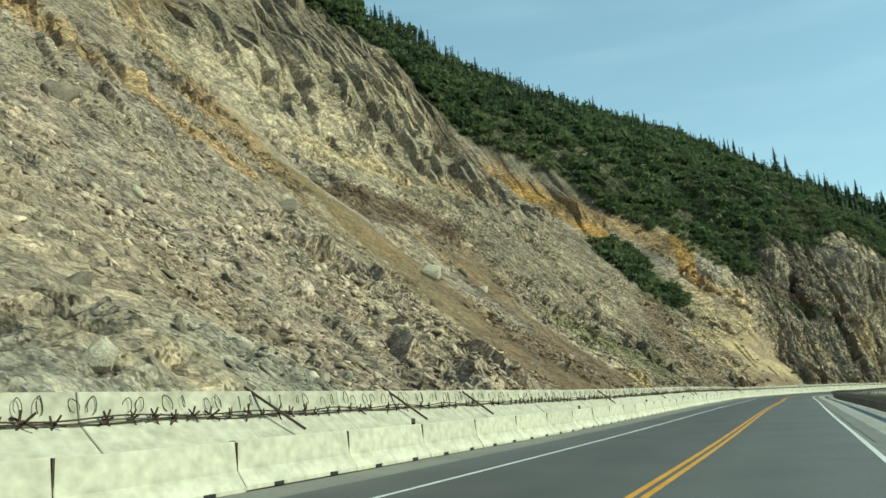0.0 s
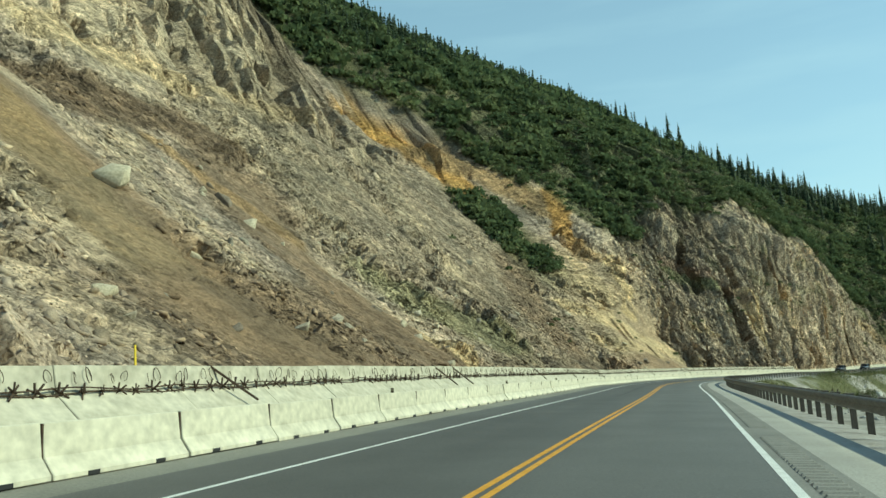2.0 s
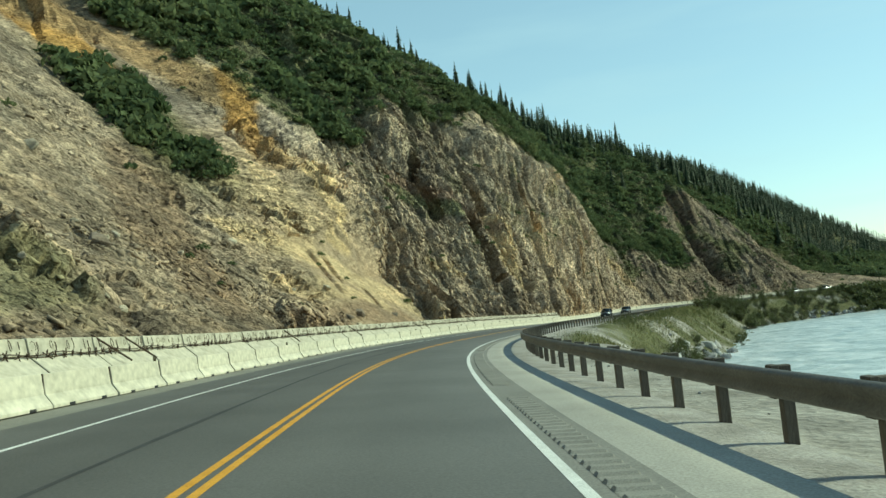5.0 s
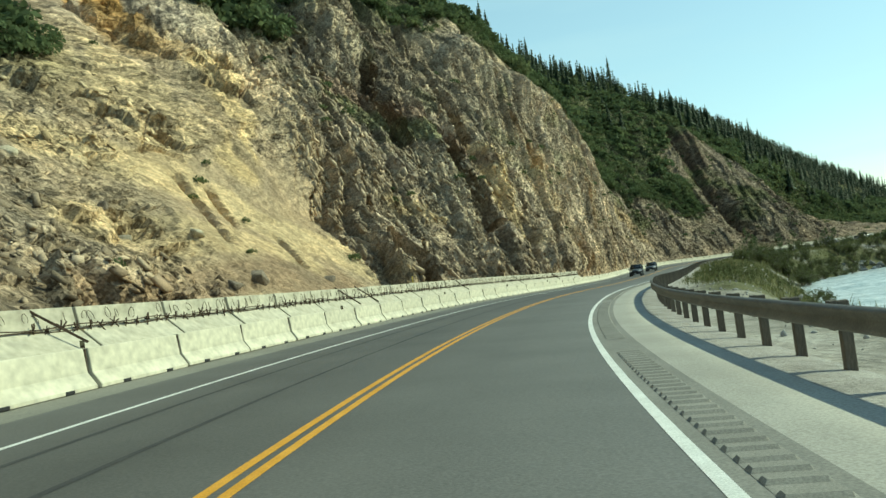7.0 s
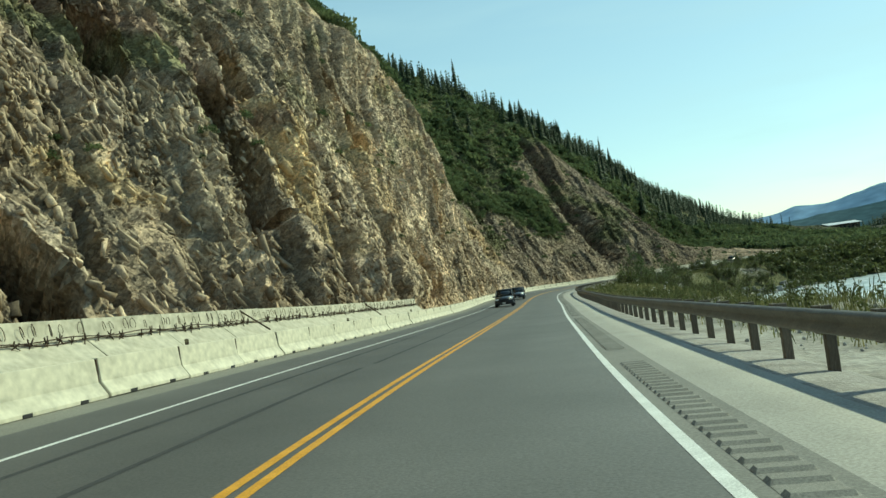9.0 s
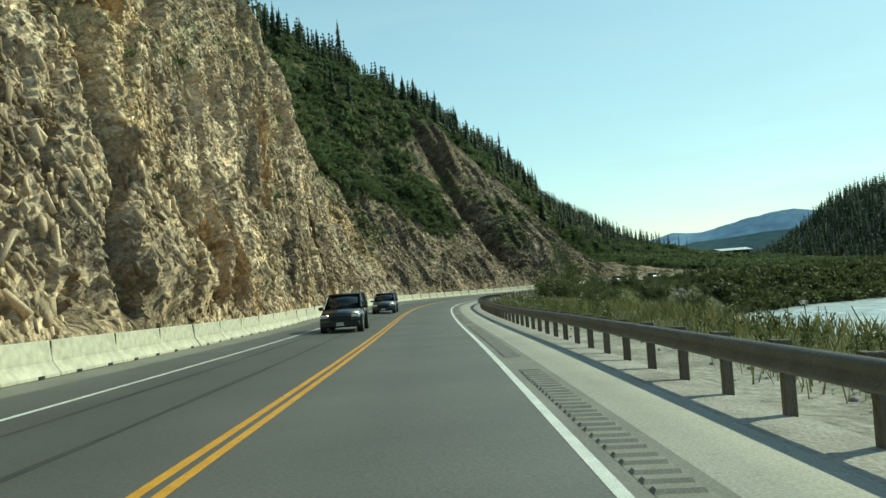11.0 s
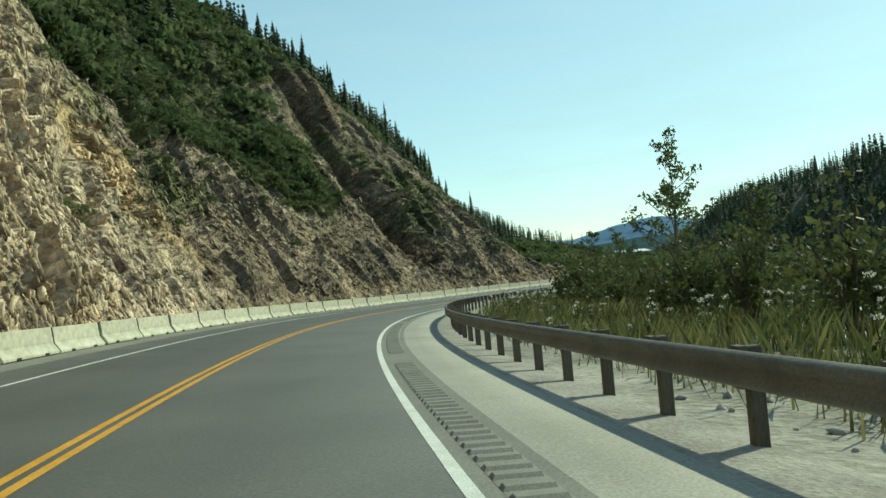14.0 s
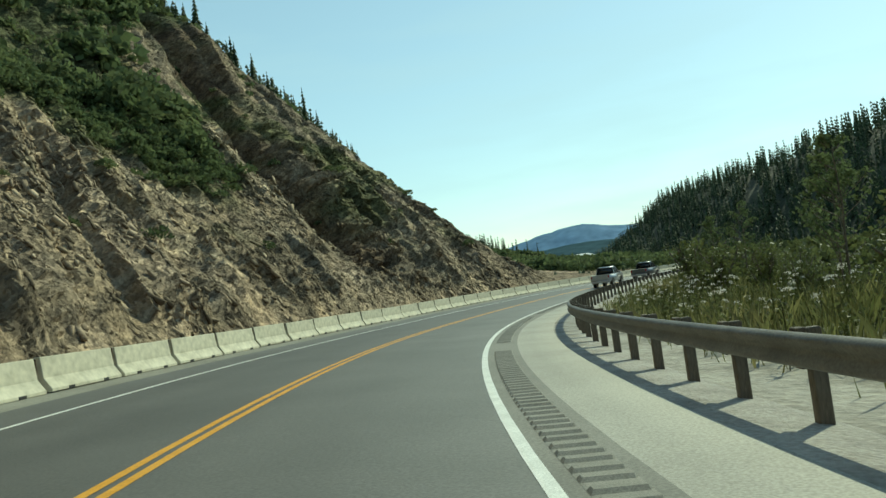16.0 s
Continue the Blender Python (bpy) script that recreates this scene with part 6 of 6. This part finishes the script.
def vehicle(name, label, paint_mat, body, cabin, roof, axles, radius, front, rear, pillars, tall=0.0):
    ob = tagged(new(name), label, "car" if "truck" not in name else "pickup truck")
    hull = part("body", loft(body, 0.06), paint_mat, ob, smooth=True)
    part("window_glass", loft(cabin, 0.04), GLASS, ob, "dark tinted windows", smooth=True)
    part("roof", loft(roof, 0.03), paint_mat, ob, smooth=True)
    for (x0, z0, w0), (x1, z1, w1) in pillars:
        for sgn in (1, -1):
            v, f = tube_along([(x0, sgn * w0, z0), ((x0 + x1) / 2, sgn * (w0 + w1) / 2, (z0 + z1) / 2), (x1, sgn * w1, z1)], 0.045, 6)
            soup = Soup()
            soup.add(v, f)
            o = new("pillar", soup.mesh("pillar", paint_mat))
            o.parent = ob
    for x in axles:
        for sgn in (1, -1):
            bm = bmesh.new()
            disc(bm, x, sgn * 0.80, radius * 1.02, radius * 1.18, 0.27, 24)
            part("wheel_arch", bm, TRIM, hull, "black wheel arch")
            wheel(ob, x, sgn, radius)
    fx, fz = front
    for sgn in (1, -1):
        bm = bmesh.new()
        box(bm, fx - 0.05, sgn * 0.68, fz, 0.16, 0.34, 0.14, Matrix.Rotation(sgn * -0.25, 4, "Z"), bevel=0.03)
        part("headlight", bm, LAMP, hull, "clear headlight")
        bm = bmesh.new()
        box(bm, rear[0] + 0.02, sgn * 0.80, rear[1], 0.10, 0.16, 0.36, bevel=0.03)
        part("tail_light", bm, RED_LAMP, hull, "red tail light")
        bm = bmesh.new()
        box(bm, 0.72, sgn * 1.02, 1.10 + tall, 0.14, 0.20, 0.15, bevel=0.04)
        part("mirror", bm, paint_mat, ob)
    bm = bmesh.new()
    box(bm, fx + 0.02, 0, fz - 0.08, 0.08, 0.95, 0.24, bevel=0.03)
    for k in range(4):
        box(bm, fx + 0.065, 0, fz - 0.16 + 0.055 * k, 0.02, 0.88, 0.018)
    part("grille", bm, TRIM, hull, "black grille")
    bm = bmesh.new()
    box(bm, fx + 0.02, 0, fz - 0.36, 0.14, 1.74, 0.20, bevel=0.04)
    part("bumper", bm, TRIM, hull, "black front bumper")
    bm = bmesh.new()
    box(bm, rear[0] - 0.03, 0, rear[1] - 0.42, 0.14, 1.74, 0.20, bevel=0.04)
    part("bumper", bm, TRIM if tall == 0 else ALLOY, hull, "rear bumper")
    for x in (fx + 0.10, rear[0] - 0.11):
        bm = bmesh.new()
        box(bm, x, 0, fz - 0.34, 0.012, 0.32, 0.15, bevel=0.004)
        part("number_plate", bm, PLATE, hull, "pale number plate")
    return ob


SUV_BODY = [(-2.25, 0.34, 0.84), (-2.34, 0.72, 0.90), (-2.26, 1.04, 0.88), (0.95, 1.08, 0.90), (1.95, 0.98, 0.86), (2.26, 0.80, 0.80), (2.32, 0.45, 0.82), (2.20, 0.30, 0.84)]
SUV_CABIN = [(-2.20, 1.02, 0.88), (-1.98, 1.52, 0.78), (-1.5, 1.65, 0.75), (0.02, 1.65, 0.74), (1.12, 1.04, 0.86)]
SUV_ROOF = [(-2.06, 1.56, 0.78), (-1.7, 1.69, 0.73), (-0.3, 1.715, 0.72), (0.10, 1.67, 0.74), (0.03, 1.635, 0.755), (-1.9, 1.57, 0.785)]
SUV_PILLARS = [((1.12, 1.05, 0.86), (0.04, 1.65, 0.74)), ((-0.55, 1.06, 0.87), (-0.62, 1.66, 0.745)), ((-1.5, 1.05, 0.88), (-1.5, 1.66, 0.75)), ((-2.2, 1.03, 0.87), (-1.98, 1.55, 0.77))]
suv = vehicle("suv", "black sport utility vehicle facing the camera on the road", paint("black car paint", (0.016, 0.017, 0.018)), SUV_BODY, SUV_CABIN, SUV_ROOF, (1.42, -1.40), 0.37, (2.28, 0.80), (-2.32, 0.95), SUV_PILLARS)
suv.matrix_basis = frame_at(277.6, 1.85, 0.0, 180)
wagon = vehicle("station_wagon", "dark blue-grey wagon on the road by the barriers", paint("blue-grey car paint", (0.055, 0.065, 0.08)), SUV_BODY, SUV_CABIN, SUV_ROOF, (1.40, -1.38), 0.34, (2.28, 0.78), (-2.32, 0.92), SUV_PILLARS)
wagon.matrix_basis = frame_at(305, 1.8, 0.0, 180) @ Matrix.Diagonal((1.03, 0.98, 0.93, 1))
for sgn in (1, -1):
    v, f = tube_along([(-1.7, sgn * 0.62, 1.73), (-0.8, sgn * 0.62, 1.80), (0.1, sgn * 0.61, 1.74)], 0.02, 6)
    soup = Soup()
    soup.add(v, f)
    o = new("roof_rail", soup.mesh("roof_rail", TRIM))
    o.parent = wagon

TRUCK_BODY = [(-2.85, 0.55, 0.86), (-2.92, 0.75, 0.94), (-2.90, 1.18, 0.94), (-0.75, 1.20, 0.94), (1.05, 1.22, 0.92), (2.55, 1.16, 0.88), (2.78, 0.98, 0.86), (2.82, 0.55, 0.88), (2.6, 0.42, 0.88)]
TRUCK_CABIN = [(-0.85, 1.18, 0.86), (-0.70, 1.80, 0.72), (0.30, 1.86, 0.70), (1.15, 1.20, 0.84)]
TRUCK_ROOF = [(-0.78, 1.78, 0.73), (-0.55, 1.90, 0.68), (0.2, 1.91, 0.68), (0.40, 1.83, 0.71), (0.3, 1.79, 0.72)]
TRUCK_PILLARS = [((1.15, 1.2, 0.86), (0.33, 1.86, 0.72)), ((0.1, 1.2, 0.9), (0.0, 1.86, 0.72)), ((-0.85, 1.19, 0.88), (-0.7, 1.82, 0.73))]


def pickup(label, mat):
    ob = vehicle("pickup_truck", label, mat, TRUCK_BODY, TRUCK_CABIN, TRUCK_ROOF, (1.75, -1.75), 0.40, (2.78, 0.98), (-2.88, 1.0), TRUCK_PILLARS, 0.15)
    bm = bmesh.new()
    box(bm, -1.85, 0, 1.205, 1.9, 1.5, 0.02)
    part("bed_liner", bm, TRIM, ob, "dark truck bed liner")
    bm = bmesh.new()
    box(bm, -2.93, 0, 0.98, 0.03, 1.5, 0.42, bevel=0.015)
    box(bm, -2.955, 0, 1.08, 0.02, 0.26, 0.06, bevel=0.006)
    part("tailgate", bm, mat, ob)
    return ob


pickup("silver pickup truck driving ahead in the lane", paint("silver car paint", (0.42, 0.43, 0.44))).matrix_basis = frame_at(420, -1.85)
pickup("dark grey pickup truck further ahead on the road", paint("grey car paint", (0.10, 0.105, 0.11))).matrix_basis = frame_at(436, -1.75)
